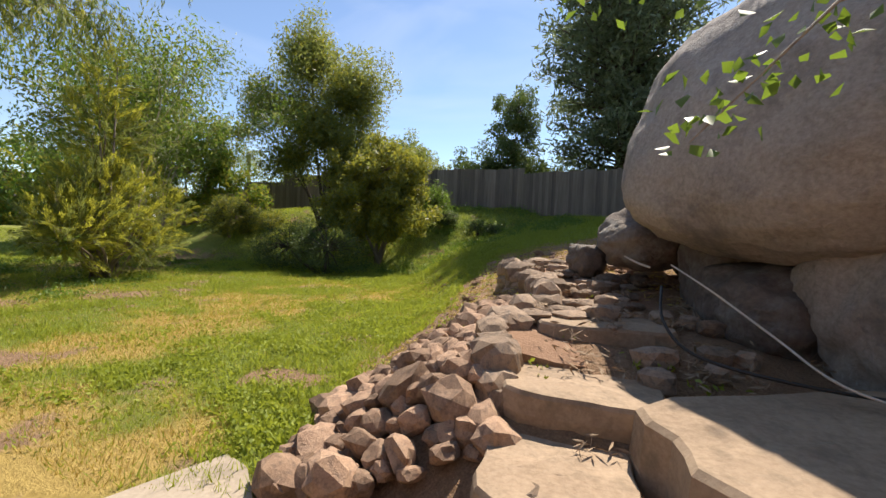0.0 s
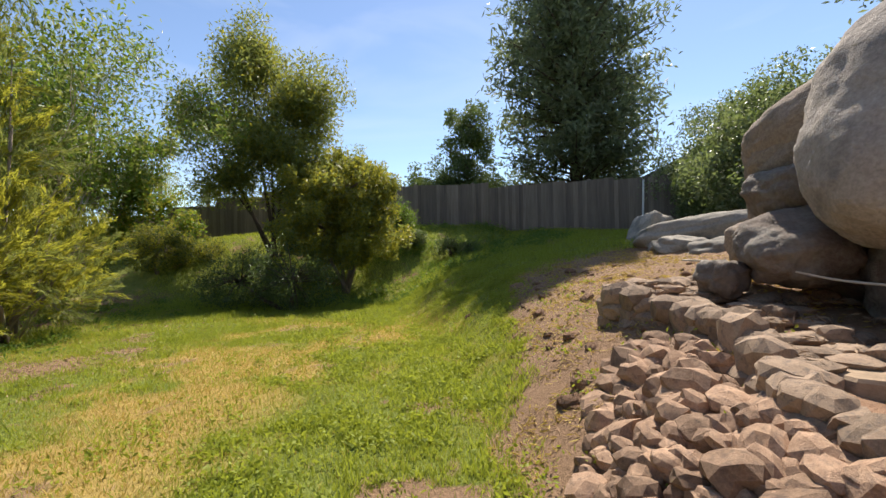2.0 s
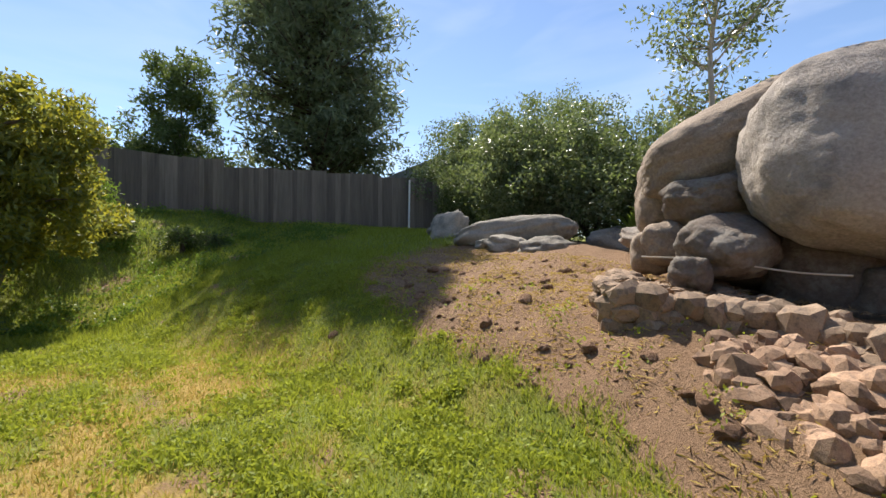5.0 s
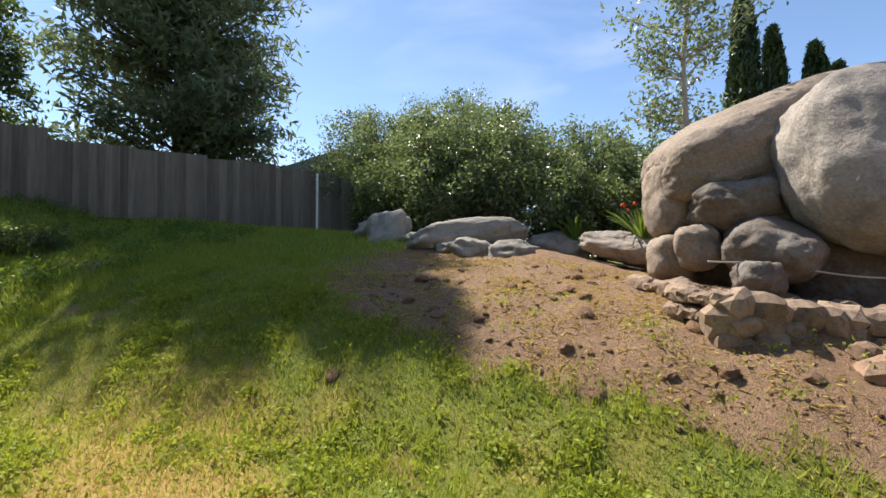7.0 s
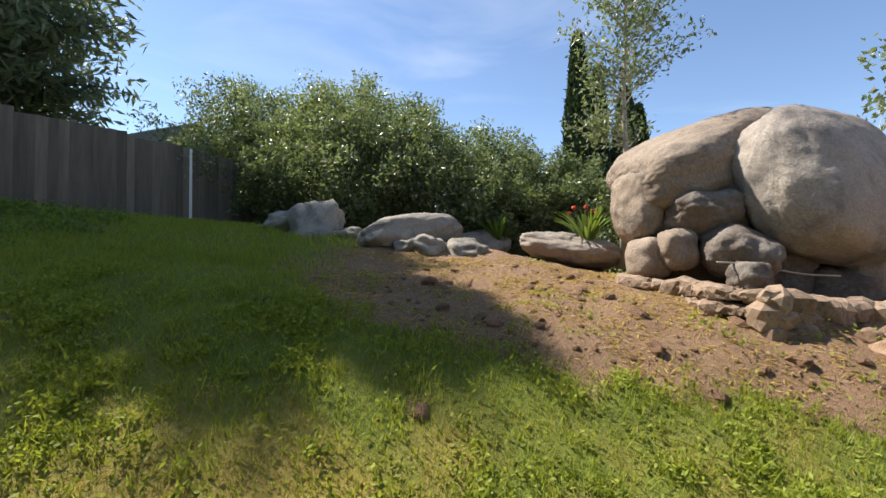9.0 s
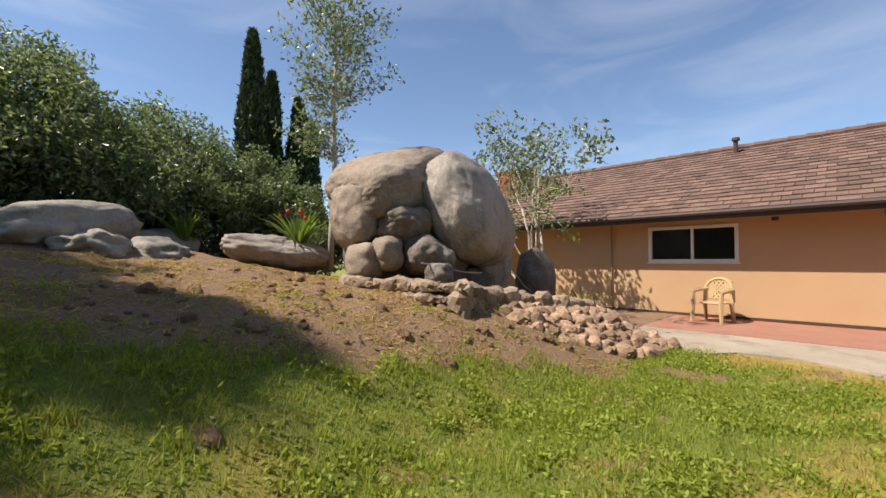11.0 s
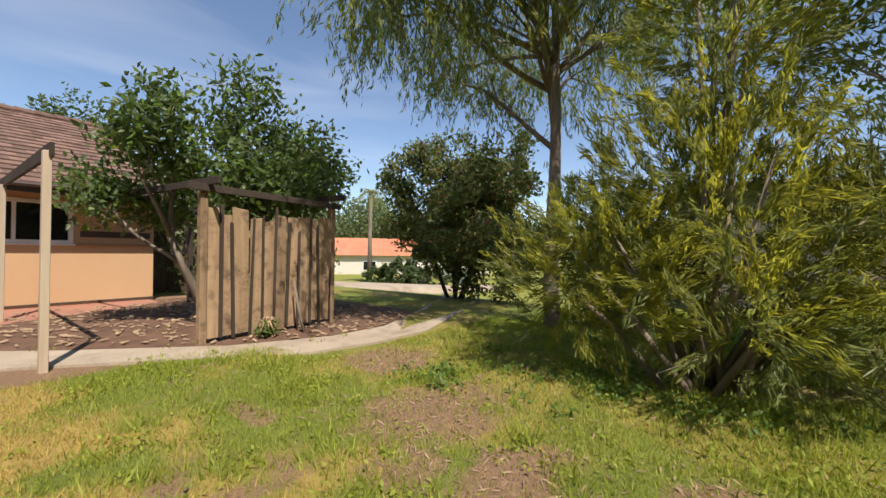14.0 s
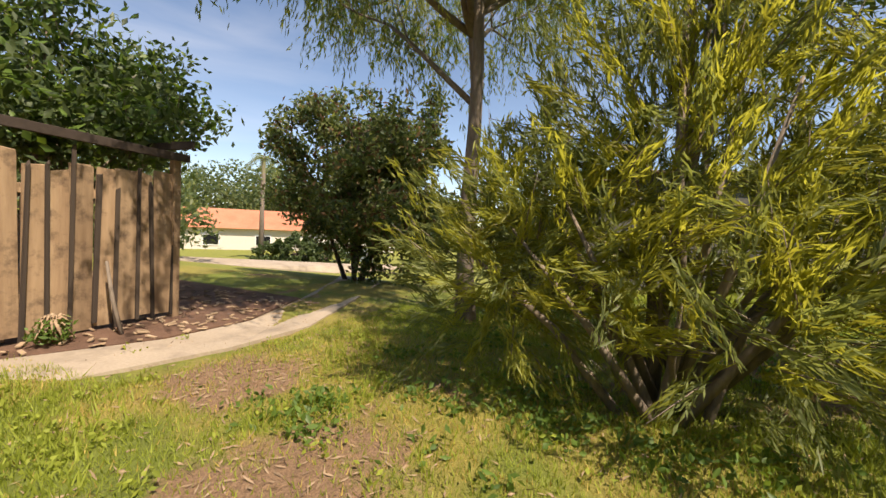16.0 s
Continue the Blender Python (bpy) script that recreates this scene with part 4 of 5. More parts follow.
tree("evergreen_tree", "dark-leaved tree with upswept branches behind the wooden screen", "tree", (-6.0, 0.75, 0), [((0.4, 0.1, 1), 1.7, 0.09), ((-0.2, 0.25, 1), 1.8, 0.09), ((-0.6, -0.1, 1), 2.0, 0.08)], leaf_dark, bark_grey, 37, 22, 0.2, (0.14, 0.065), 3, 4, -0.1, 0.25, 0.18, kinds=((leaf_bright, 0.45),))


def cypress(base, height, radius, seed):
    root = thing("cypress", "tall narrow dark cypress beyond the boulders", "tree", Matrix.Translation(base), "cypress row")
    rs = np.random.RandomState(seed)
    part("trunk", tube_into(bmesh.new(), [(0, 0, -0.2), (0, 0, height * 0.9)], [0.2, 0.03], 6), bark_dark, root)
    k = 9000
    f = rs.beta(1.3, 1.2, k)
    a = rs.uniform(0, math.tau, k)
    wob = 1 + 0.14 * np.sin(a * 3 + f * 17) + 0.1 * rs.normal(size=k)
    rad = radius * np.sqrt(np.clip(1 - f, 0, 1)) ** 0.9 * np.clip(f * 7 + 0.35, 0, 1) * wob * rs.uniform(0.75, 1.0, k)
    pts = np.stack([np.cos(a) * rad, np.sin(a) * rad, 0.3 + f * height], 1)
    axes = np.stack([np.cos(a) * 0.3, np.sin(a) * 0.3, np.ones(k)], 1)
    part("crown", leaf_mesh("crown", pts, 0.5, 0.16, rs, leaf_cypress, 0.0, axes=axes), None, root)
    return root


for k, (x, y, hgt, rad) in enumerate(((24.6, -2.4, 14.6, 1.15), (25.2, -3.9, 12.6, 1.0), (24.8, -5.6, 11.2, 1.05), (25.4, -6.8, 10.2, 0.95))):
    cypress((x, y, 1.0), hgt, rad, 70 + k)


def strap_plant(base, count, length, seed, label, flowers=0):
    root = thing("strap_leaved_plant", label, "plant", Matrix.Translation(base), "strap-leaved plants")
    r = random.Random(seed)
    bm = bmesh.new()
    for k in range(count):
        a, ln, lean = r.uniform(0, math.tau), length * r.uniform(0.6, 1.1), r.uniform(0.15, 0.9)
        d, s = Vector((math.cos(a), math.sin(a), 0)), Vector((-math.sin(a), math.cos(a), 0))
        last = None
        for q in range(5):
            t = q / 4
            p = d * (0.05 + ln * lean * t * (0.6 + 0.4 * t)) + Vector((0, 0, ln * (t - 0.45 * lean * t * t)))
            w = 0.03 * (1 - t) ** 0.6 + 0.003
            pair = (bm.verts.new(p - s * w), bm.verts.new(p + Vector((0, 0, -w * 0.5))), bm.verts.new(p + s * w))
            if last:
                bm.faces.new((last[0], last[1], pair[1], pair[0]))
                bm.faces.new((last[1], last[2], pair[2], pair[1]))
            last = pair
    part("leaves", bm, leaf_agave, root, smooth=True)
    for k in range(flowers):
        a = r.uniform(0, math.tau)
        tip = Vector((math.cos(a) * 0.35, math.sin(a) * 0.35, length * r.uniform(0.75, 1.05)))
        part("flower_stalk", tube_into(bmesh.new(), [(0, 0, 0), tip * 0.6, tip], [0.008, 0.007, 0.005], 4), bark_grey, root)
        bm = bmesh.new()
        bmesh.ops.create_icosphere(bm, subdivisions=1, radius=0.028, matrix=Matrix.Translation(tip))
        for v in bm.verts:
            v.co += (v.co - tip) * r.uniform(-0.3, 0.8)
        part("flower", bm, flower_red, root)
    return root


strap_plant((4.85, 4.35, 1.5), 60, 0.75, 1, "bright strap-leaved plant with red flowers beside the boulder", 5)
strap_plant((7.2, 5.5, 1.55), 70, 0.8, 2, "dark strap-leaved plant among the rocks")
strap_plant((2.9, -2.3, 0.0), 24, 0.75, 3, "stiff green strap-leaved plant against the house wall")


# ---- house ----
WALL_Y, EAVE_Y, RIDGE_Y = -3.35, -2.70, -7.9
WEST, EAST = -6.5, 16.0
EAVE_Z, RIDGE_Z = 2.42, 4.84
house = thing("house", "single-storey tan stucco house with a brown tiled roof", "house", pose(0, 0, 0))


def wall_with_openings(x0, x1, z0, z1, y, thick, openings):
    """A wall along x whose face is at y, with openings (x0, x1, z0, z1) right through it."""
    bm = bmesh.new()
    xs = sorted({x0, x1, *(v for o in openings for v in o[:2])})
    zs = sorted({z0, z1, *(v for o in openings for v in o[2:])})
    cells = {}
    for i in range(len(xs) - 1):
        for k in range(len(zs) - 1):
            mx, mz = (xs[i] + xs[i + 1]) / 2, (zs[k] + zs[k + 1]) / 2
            cells[i, k] = not any(o[0] < mx < o[1] and o[2] < mz < o[3] for o in openings)

    def quad(*pts):
        bm.faces.new([bm.verts.new(p) for p in pts])

    for (i, k), solid in cells.items():
        if not solid:
            continue
        a, c, d, e = xs[i], xs[i + 1], zs[k], zs[k + 1]
        quad((c, y, d), (a, y, d), (a, y, e), (c, y, e))
        quad((a, y - thick, d), (c, y - thick, d), (c, y - thick, e), (a, y - thick, e))
        for di, dk, pts in ((-1, 0, ((a, y, d), (a, y - thick, d), (a, y - thick, e), (a, y, e))), (1, 0, ((c, y, e), (c, y - thick, e), (c, y - thick, d), (c, y, d))),
                            (0, -1, ((a, y, d), (c, y, d), (c, y - thick, d), (a, y - thick, d))), (0, 1, ((a, y - thick, e), (c, y - thick, e), (c, y, e), (a, y, e)))):
            if not cells.get((i + di, k + dk), False):
                quad(*pts)
    bmesh.ops.remove_doubles(bm, verts=bm.verts, dist=0.0005)
    return bm


WINDOWS = ((-0.25, 1.63), (-5.05, -3.25))
SILL, HEAD = 1.29, 2.16
PORCH_X = 4.65
part("wall", wall_with_openings(WEST, PORCH_X, -0.2, 2.62, WALL_Y, 0.2, [(a + 0.05, c - 0.05, SILL + 0.05, HEAD - 0.05) for a, c in WINDOWS]), stucco, house)
part("wall", box_bm((WEST, -12.4, -0.2), (WEST + 0.2, WALL_Y - 0.2, 2.62)), stucco, house)
part("wall", box_bm((PORCH_X - 0.2, -5.4, -0.2), (PORCH_X, WALL_Y - 0.2, 2.62)), stucco, house)
part("wall", box_bm((PORCH_X, -5.6, -0.2), (EAST, -5.4, 2.62)), stucco, house)
part("wall", box_bm((WEST + 0.2, -12.4, -0.2), (EAST, -12.2, 2.62)), stucco, house)
gable = bmesh.new()
gvs = [gable.verts.new(p) for p in ((WEST + 0.02, WALL_Y, 2.62), (WEST + 0.02, -12.4, 2.62), (WEST + 0.02, RIDGE_Y, 4.55))]
gv2 = [gable.verts.new(p.co + Vector((0.16, 0, 0))) for p in gvs]
gable.faces.new(gvs)
gable.faces.new(gv2[::-1])
for i in range(3):
    j = (i + 1) % 3
    gable.faces.new((gvs[j], gvs[i], gv2[i], gv2[j]))
part("gable", gable, stucco, house)
part("weep_screed", box_bm((WEST - 0.01, WALL_Y + 0.002, 0.06), (PORCH_X, WALL_Y + 0.022, 0.10)), fascia_paint, house)

for a, c in WINDOWS:
    win = part("window", box_bm((a + 0.05, WALL_Y - 0.16, SILL + 0.05), (c - 0.05, WALL_Y - 0.14, HEAD - 0.05)), beam_wood, house, "sliding window with a white vinyl frame")
    fr = bmesh.new()
    t = 0.075
    for lo, hi in (((a, SILL), (c, SILL + t)), ((a, HEAD - t), (c, HEAD)), ((a, SILL + t), (a + t, HEAD - t)), ((c - t, SILL + t), (c, HEAD - t))):
        box(fr, (lo[0], WALL_Y - 0.09, lo[1]), (hi[0], WALL_Y + 0.025, hi[1]), 0.006)
    part("window_frame", fr, white_vinyl, win)
    mid = (a + c) / 2 - 0.03
    part("mullion", box_bm((mid - 0.028, WALL_Y - 0.085, SILL + t), (mid + 0.028, WALL_Y + 0.012, HEAD - t), 0.006), white_vinyl, win)
    part("window_sill", box_bm((a - 0.03, WALL_Y - 0.02, SILL - 0.03), (c + 0.03, WALL_Y + 0.05, SILL - 0.002), 0.006), white_vinyl, win)
    part("pane", box_bm((a + t, WALL_Y - 0.05, SILL + t), (mid - 0.028, WALL_Y - 0.044, HEAD - t)), glass_dark, win)
    part("pane", box_bm((mid + 0.028, WALL_Y - 0.065, SILL + t), (c - t, WALL_Y - 0.059, HEAD - t)), glass_dark, win)

RX0, RX1 = WEST - 0.32, EAST + 0.3
slope = (RIDGE_Z - EAVE_Z) / (EAVE_Y - RIDGE_Y)
deck = bmesh.new()
sec = [(EAVE_Y, EAVE_Z - 0.05), (RIDGE_Y, RIDGE_Z - 0.05), (2 * RIDGE_Y - EAVE_Y, EAVE_Z - 0.05), (2 * RIDGE_Y - EAVE_Y, EAVE_Z - 0.13), (RIDGE_Y, RIDGE_Z - 0.15), (EAVE_Y, EAVE_Z - 0.13)]
e0, e1 = [deck.verts.new((RX0, y, z)) for y, z in sec], [deck.verts.new((RX1, y, z)) for y, z in sec]
deck.faces.new(e0)
deck.faces.new(e1[::-1])
for i in range(6):
    j = (i + 1) % 6
    deck.faces.new((e0[j], e0[i], e1[i], e1[j]))
bmesh.ops.recalc_face_normals(deck, faces=deck.faces)
roof = part("roof", deck, soffit_paint, house, "low-pitched roof with weathered brown tiles")
part("fascia", box_bm((RX0, EAVE_Y, EAVE_Z - 0.20), (RX1, EAVE_Y + 0.035, EAVE_Z + 0.0), 0.004), fascia_paint, house)
gut = bmesh.new()
tube_into(gut, [(RX0, EAVE_Y + 0.08, EAVE_Z - 0.06), (0, EAVE_Y + 0.08, EAVE_Z - 0.065), (RX1, EAVE_Y + 0.08, EAVE_Z - 0.06)], [0.05, 0.05, 0.05], 8)
part("gutter", gut, fascia_paint, house)
part("bargeboard", box_bm((RX0 - 0.03, 0, -0.09), (RX0, math.hypot(EAVE_Y - RIDGE_Y, RIDGE_Z - EAVE_Z), 0.09), 0.0, Matrix.Translation((0, EAVE_Y, EAVE_Z - 0.06)) @ pose(0, 0, 0, 180 - math.degrees(math.atan(slope)), 0, 0) @ Matrix.Diagonal((1, 1, -1, 1))), fascia_paint, house)
# roof tiles in overlapping courses
tr_rng = random.Random(9)
run = math.hypot(EAVE_Y - RIDGE_Y, RIDGE_Z - EAVE_Z)
pitch = math.atan(slope)
TW, TE = 0.33, 0.30


def tile_bm(bm, m):
    box(bm, (-TW / 2 + 0.005, -TE - 0.06, -0.02), (TW / 2 - 0.005, 0.02, 0.02), 0.0, m)


def one_tile():
    bm = bmesh.new()
    tile_bm(bm, Matrix.Identity(4))
    return link_mesh("roof_tile", bm, tile_clay)


tiles = [one_tile()]
rest_v, rest_f = [], []
made = 0
for row in range(int(run / TE) + 1):
    d = row * TE
    for colm in range(int((RX1 - RX0) / TW)):
        x = RX0 + 0.02 + TW * (colm + 0.5) + (TW / 2 if row % 2 else 0)
        if x > RX1:
            continue
        y, z = EAVE_Y + 0.05 - d * math.cos(pitch), EAVE_Z - 0.01 + d * math.sin(pitch)
        m = Matrix.Translation((x, y, z + tr_rng.uniform(-0.004, 0.006))) @ pose(0, 0, 0, -math.degrees(pitch) + 5.5 + tr_rng.uniform(-0.8, 0.8), tr_rng.uniform(-0.6, 0.6), tr_rng.uniform(-0.5, 0.5))
        if -4.2 < x < 2.6 and made < 300 and row < 15:
            part("tile", tiles[0], None, roof, at=m)
            made += 1
        else:
            s = len(rest_v)
            for cx in (-TW / 2 + 0.004, TW / 2 - 0.004):
                for cy in (-TE - 0.06, 0.02):
                    for cz in (-0.02, 0.02):
                        rest_v.append(tuple(m @ Vector((cx, cy, cz))))
            rest_f += [(s, s + 1, s + 3, s + 2), (s + 4, s + 6, s + 7, s + 5), (s, s + 4, s + 5, s + 1), (s + 2, s + 3, s + 7, s + 6), (s + 1, s + 5, s + 7, s + 3), (s, s + 2, s + 6, s + 4)]
me = bpy.data.meshes.new("roof_tiles")
me.from_pydata(rest_v, [], rest_f)
tile_rest = tile_clay.copy()
nn, ll = tile_rest.node_tree.nodes, tile_rest.node_tree.links
isl = nn.new("ShaderNodeNewGeometry")
for node in list(nn):
    if node.type == "OBJECT_INFO":
        for lk in list(node.outputs["Random"].links):
            ll.new(isl.outputs["Random Per Island"], lk.to_socket)
me.materials.append(tile_rest)
tagged(part("roof_tiles", me, None, roof), "courses of weathered brown tiles", kind="stuff")
ridge = bmesh.new()
for k in range(int((RX1 - RX0) / 0.4)):
    x = RX0 + 0.4 * k
    tube_into(ridge, [(x, RIDGE_Y, RIDGE_Z + 0.02), (x + 0.43, RIDGE_Y, RIDGE_Z + 0.035)], [0.10, 0.115], 8)
part("ridge_tiles", ridge, tile_clay, roof)
ridge_vent = bmesh.new()
tube_into(ridge_vent, [(0.4, -7.4, 4.5), (0.4, -7.4, 5.0)], [0.06, 0.06], 10)
tube_into(ridge_vent, [(0.4, -7.4, 5.0), (0.4, -7.4, 5.08)], [0.11, 0.10], 10)
part("roof_vent", ridge_vent, fascia_paint, house)
chim = part("chimney", box_bm((7.5, -7.2, 3.2), (8.5, -6.3, 4.95)), clay_clod, house, "square red brick chimney")
for row in range(20):
    for k in range(4):
        bx = 7.5 + 0.25 * k + (0.06 if row % 2 else 0.0)
        bk = box_bm((bx, -6.3, 3.35 + 0.08 * row), (min(bx + 0.235, 8.5), -6.285, 3.35 + 0.08 * row + 0.066)) if bx < 8.45 else None
        if bk:
            part("brick", bk, brick_red, chim)
part("chimney_cap", box_bm((7.42, -7.28, 4.95), (8.58, -6.22, 5.05), 0.01), brick_red, chim)
for k, z in enumerate((2.24, 2.24)):
    vx = (-0.95, -2.6)[k]
    part("eave_vent", box_bm((vx, WALL_Y + 0.002, 2.17), (vx + 0.12, WALL_Y + 0.02, 2.25), 0.004), fascia_paint, house)
dp = bmesh.new()
tube_into(dp, [(2.55, WALL_Y + 0.03, 2.35), (2.55, WALL_Y + 0.03, 0.1)], [0.02, 0.02], 7)
part("wall_pipe", dp, soffit_paint, house)
# thin dark strip standing in for a beam's shadow on the wall
part("wall_board", box_bm((-6.42, WALL_Y + 0.002, 1.44), (-5.16, WALL_Y + 0.03, 1.57), 0.004), fascia_paint, house)
part("wall_ledge", box_bm((-6.46, WALL_Y + 0.002, 1.26), (-5.10, WALL_Y + 0.045, 1.31), 0.004), soffit_paint, house)
part("porch_post", box_bm((PORCH_X - 0.02, -2.85, 0), (PORCH_X + 0.09, -2.74, 2.3), 0.006), post_wood, house)

# ---- paving by the house ----
pave = part("patio", outline_prism([(2.6, -2.2), (2.6, -1.0), (0.9, 0.1), (0.1, 0.5), (-0.18, 0.95), (-0.3, 1.14), (-0.47, 1.25), (-0.62, 1.06), (-0.84, 0.76), (-1.4, 0.66), (-2.0, 0.95), (-2.6, 1.55), (-3.6, 2.25), (-4.7, 3.1), (-5.4, 3.75), (-6.5, 4.0), (-7.6, 4.0), (-9.5, 3.3), (-12, 2.2), (-14, 0.6), (-14.3, -0.6), (-11.5, 1.3), (-9.0, 2.6), (-7.4, 3.25), (-6.4, 3.25), (-5.2, 2.75), (-3.9, 1.55), (-3.0, 0.55), (-3.0, -0.78)], -0.25, lambda x, y: 0.025 + ground_height(x, y) * (1 if x < -8 else 0)), concrete)
tagged(pave, "worn pale concrete patio and path along the house", "patio", kind="structure")
strip = part("paving_strip", outline_prism([(3.4, -3.345), (3.4, -2.2), (2.6, -0.95), (-3.0, -0.78), (-6.4, -2.6), (-6.4, -3.345)], -0.25, 0.035), red_paving)
tagged(strip, "red-brown paved strip against the house wall", "paving", kind="structure")
bed = part("mulch_bed", outline_prism([(-3.02, -0.80), (-3.02, 0.56), (-3.9, 1.56), (-5.2, 2.74), (-6.4, 3.24), (-7.4, 3.24), (-9.0, 2.58), (-9.5, -3.3), (-6.45, -3.3), (-6.42, -2.58)], -0.25, lambda x, y: 0.03 + 0.02 * noise.noise(Vector((x * 2, y * 2, 0)))), mulch)
tagged(bed, "dark bark mulch bed below the pergola", "mulch", kind="structure")
bits = []
lit = bmesh.new()
lr = random.Random(77)
for k in range(900):
    x, y = lr.uniform(-8.8, -3.0), lr.uniform(-2.6, 3.6)
    if y > 0.4 - (x + 3.0) * 1.0 or y > 3.3:
        continue
    s = lr.uniform(0.02, 0.06)
    box(lit, (-s, -s * 0.4, 0), (s, s * 0.4, 0.012), 0, pose(x, y, 0.045, lr.uniform(-15, 15), lr.uniform(-15, 15), lr.uniform(0, 360)))
tagged(new("bark_chips", link_mesh("bark_chips", lit, twig)), "loose bark chips and dry leaves on the bed", "mulch", kind="stuff")


# ---- wooden screen and pergola ----
def board_mesh(w, hgt, t, seed, dip=0.02):
    bm = bmesh.new()
    r = random.Random(seed)
    box(bm, (-w / 2, -t / 2, 0), (w / 2, t / 2, hgt))
    for v in bm.verts:
        if v.co.z > hgt * 0.5:
            v.co.z += r.uniform(-dip, dip)
        v.co.x += r.uniform(-0.006, 0.006)
    return bm


screen = thing("wooden_screen", "weathered tan board screen with overlapping vertical boards", "fence", pose(-5.02, 2.42, 0.03, 0, 0, 182))
br = random.Random(21)
x = 0.05
k = 0
while x < 1.98:
    w = min(br.uniform(0.16, 0.23), 2.03 - x)
    part("board", board_mesh(w - 0.008, br.uniform(1.56, 1.70), 0.02, k, 0.03), fence_warm, screen, at=pose(x + w / 2, br.uniform(-0.006, 0.006), 0.05 + br.uniform(-0.04, 0.04), 0, br.uniform(-0.8, 0.8), 0))
    part("batten", board_mesh(br.uniform(0.028, 0.045), br.uniform(1.45, 1.76), 0.024, 60 + k, 0.04), gate_wood, screen, at=pose(x + w, -0.032, 0.03 + br.uniform(-0.03, 0.06), 0, br.uniform(-1.8, 1.8), 0))
    x += w
    k += 1
for z in (0.35, 1.35):
    part("rail", box_bm((0.0, 0.012, z), (2.06, 0.05, z + 0.09), 0.004), fence_warm, screen)
for x in (0.0, 2.06):
    part("post", box_bm((x - 0.045, -0.045, -0.15), (x + 0.045, 0.045, 1.93), 0.006), fence_warm, screen)

stick = new("leaning_stick", link_mesh("leaning_stick", tube_into(bmesh.new(), [(0, 0, 0), (0.03, -0.10, 0.35), (0.02, -0.22, 0.72)], [0.022, 0.02, 0.014], 7), bark_grey, True))
stick.matrix_basis = pose(-6.28, 2.76, 0.03)
tagged(stick, "short bare stick leaning against the board screen", "stick")
shrub("weed_clump", "small green weed at the foot of the board screen", "plant", (-5.75, 2.68, 0.02), [((0, 0, 0.13), (0.16, 0.12, 0.13))], leaf_bright, twig, 99, 260, (0.07, 0.03))
pergola = thing("pergola", "bare pergola frame of pale posts and dark beams", "pergola", pose(0, 0, 0))
for x, y, hgt in ((-3.58, 2.38, 2.16), (-3.80, -1.60, 2.2)):
    part("post", box_bm((x - 0.035, y - 0.035, -0.1), (x + 0.035, y + 0.035, hgt), 0.005), post_wood, pergola)
part("beam", box_bm((-0.02, 0, -0.07), (0.02, 4.5, 0.07), 0.004, pose(-3.84, -2.05, 2.25, -1, 0, -3)), beam_wood, pergola)
part("beam", box_bm((-2.2, -0.02, -0.045), (0.2, 0.02, 0.045), 0.004, pose(-5.0, 2.5, 1.98, 0, -1, 2)), beam_wood, pergola)
part("beam", box_bm((-0.02, -4.6, -0.045), (0.02, 0.25, 0.045), 0.004, pose(-7.0, 2.5, 2.06, 0, 0, 3)), beam_wood, pergola)
part("beam", box_bm((-0.02, -4.6, -0.045), (0.02, 0.25, 0.045), 0.004, pose(-5.05, 2.5, 2.06, 0, 0, 3)), beam_wood, pergola)
part("post", box_bm((-6.85, -2.2, -0.1), (-6.76, -2.11, 2.05), 0.005), beam_wood, pergola)

side_gate = thing("side_gate", "dark wooden gate fence beside the house", "gate", pose(-6.5, -5.0, 0))
for k in range(14):
    part("board", board_mesh(0.14, 1.75, 0.02, 300 + k), gate_wood, side_gate, at=pose(-0.1 - 0.15 * k, 0, 0.02))


# ---- plastic chair ----
def plastic_chair(at):
    root = thing("plastic_chair", "sun-faded tan plastic garden chair with a lattice back", "chair", at)
    part("seat", box_bm((-0.23, -0.22, 0.38), (0.23, 0.24, 0.41), 0.012), chair_plastic, root)
    for sx in (-1, 1):
        leg = bmesh.new()
        tube_into(leg, [(sx * 0.25, 0.24, 0.0), (sx * 0.235, 0.22, 0.4), (sx * 0.25, 0.2, 0.63)], [0.03, 0.042, 0.04], 6)
        part("leg", leg, chair_plastic, root)
        leg = bmesh.new()
        tube_into(leg, [(sx * 0.24, -0.27, 0.0), (sx * 0.225, -0.2, 0.4)], [0.03, 0.042], 6)
        part("leg", leg, chair_plastic, root)
        arm = bmesh.new()
        tube_into(arm, [(sx * 0.25, 0.24, 0.615), (sx * 0.27, 0.05, 0.64), (sx * 0.25, -0.2, 0.66), (sx * 0.2, -0.27, 0.68)], [0.04, 0.042, 0.04, 0.03], 6)
        part("armrest", arm, chair_plastic, root)
    back = bmesh.new()
    arc = []
    for k in range(13):
        a = math.pi * k / 12
        arc.append((math.cos(a) * 0.24, -0.24 - 0.06 * math.sin(a), 0.40 + 0.12 + 0.37 * math.sin(a) ** 0.7 if 0 < k < 12 else 0.40))
    tube_into(back, arc, [0.036] * 13, 6)
    part("backrest", back, chair_plastic, root)
    lat = bmesh.new()
    for k in range(-3, 4):
        for s in (-1, 1):
            x0 = k * 0.085
            pts = [(x0 - s * 0.16, -0.25, 0.46), (x0 + s * 0.16, -0.29, 0.84)]
            pts = [(max(-0.2, min(0.2, px)), py, pz) for px, py, pz in pts]
            tube_into(lat, pts, [0.025, 0.025], 4)
    part("lattice", lat, chair_plastic, root)
    return root


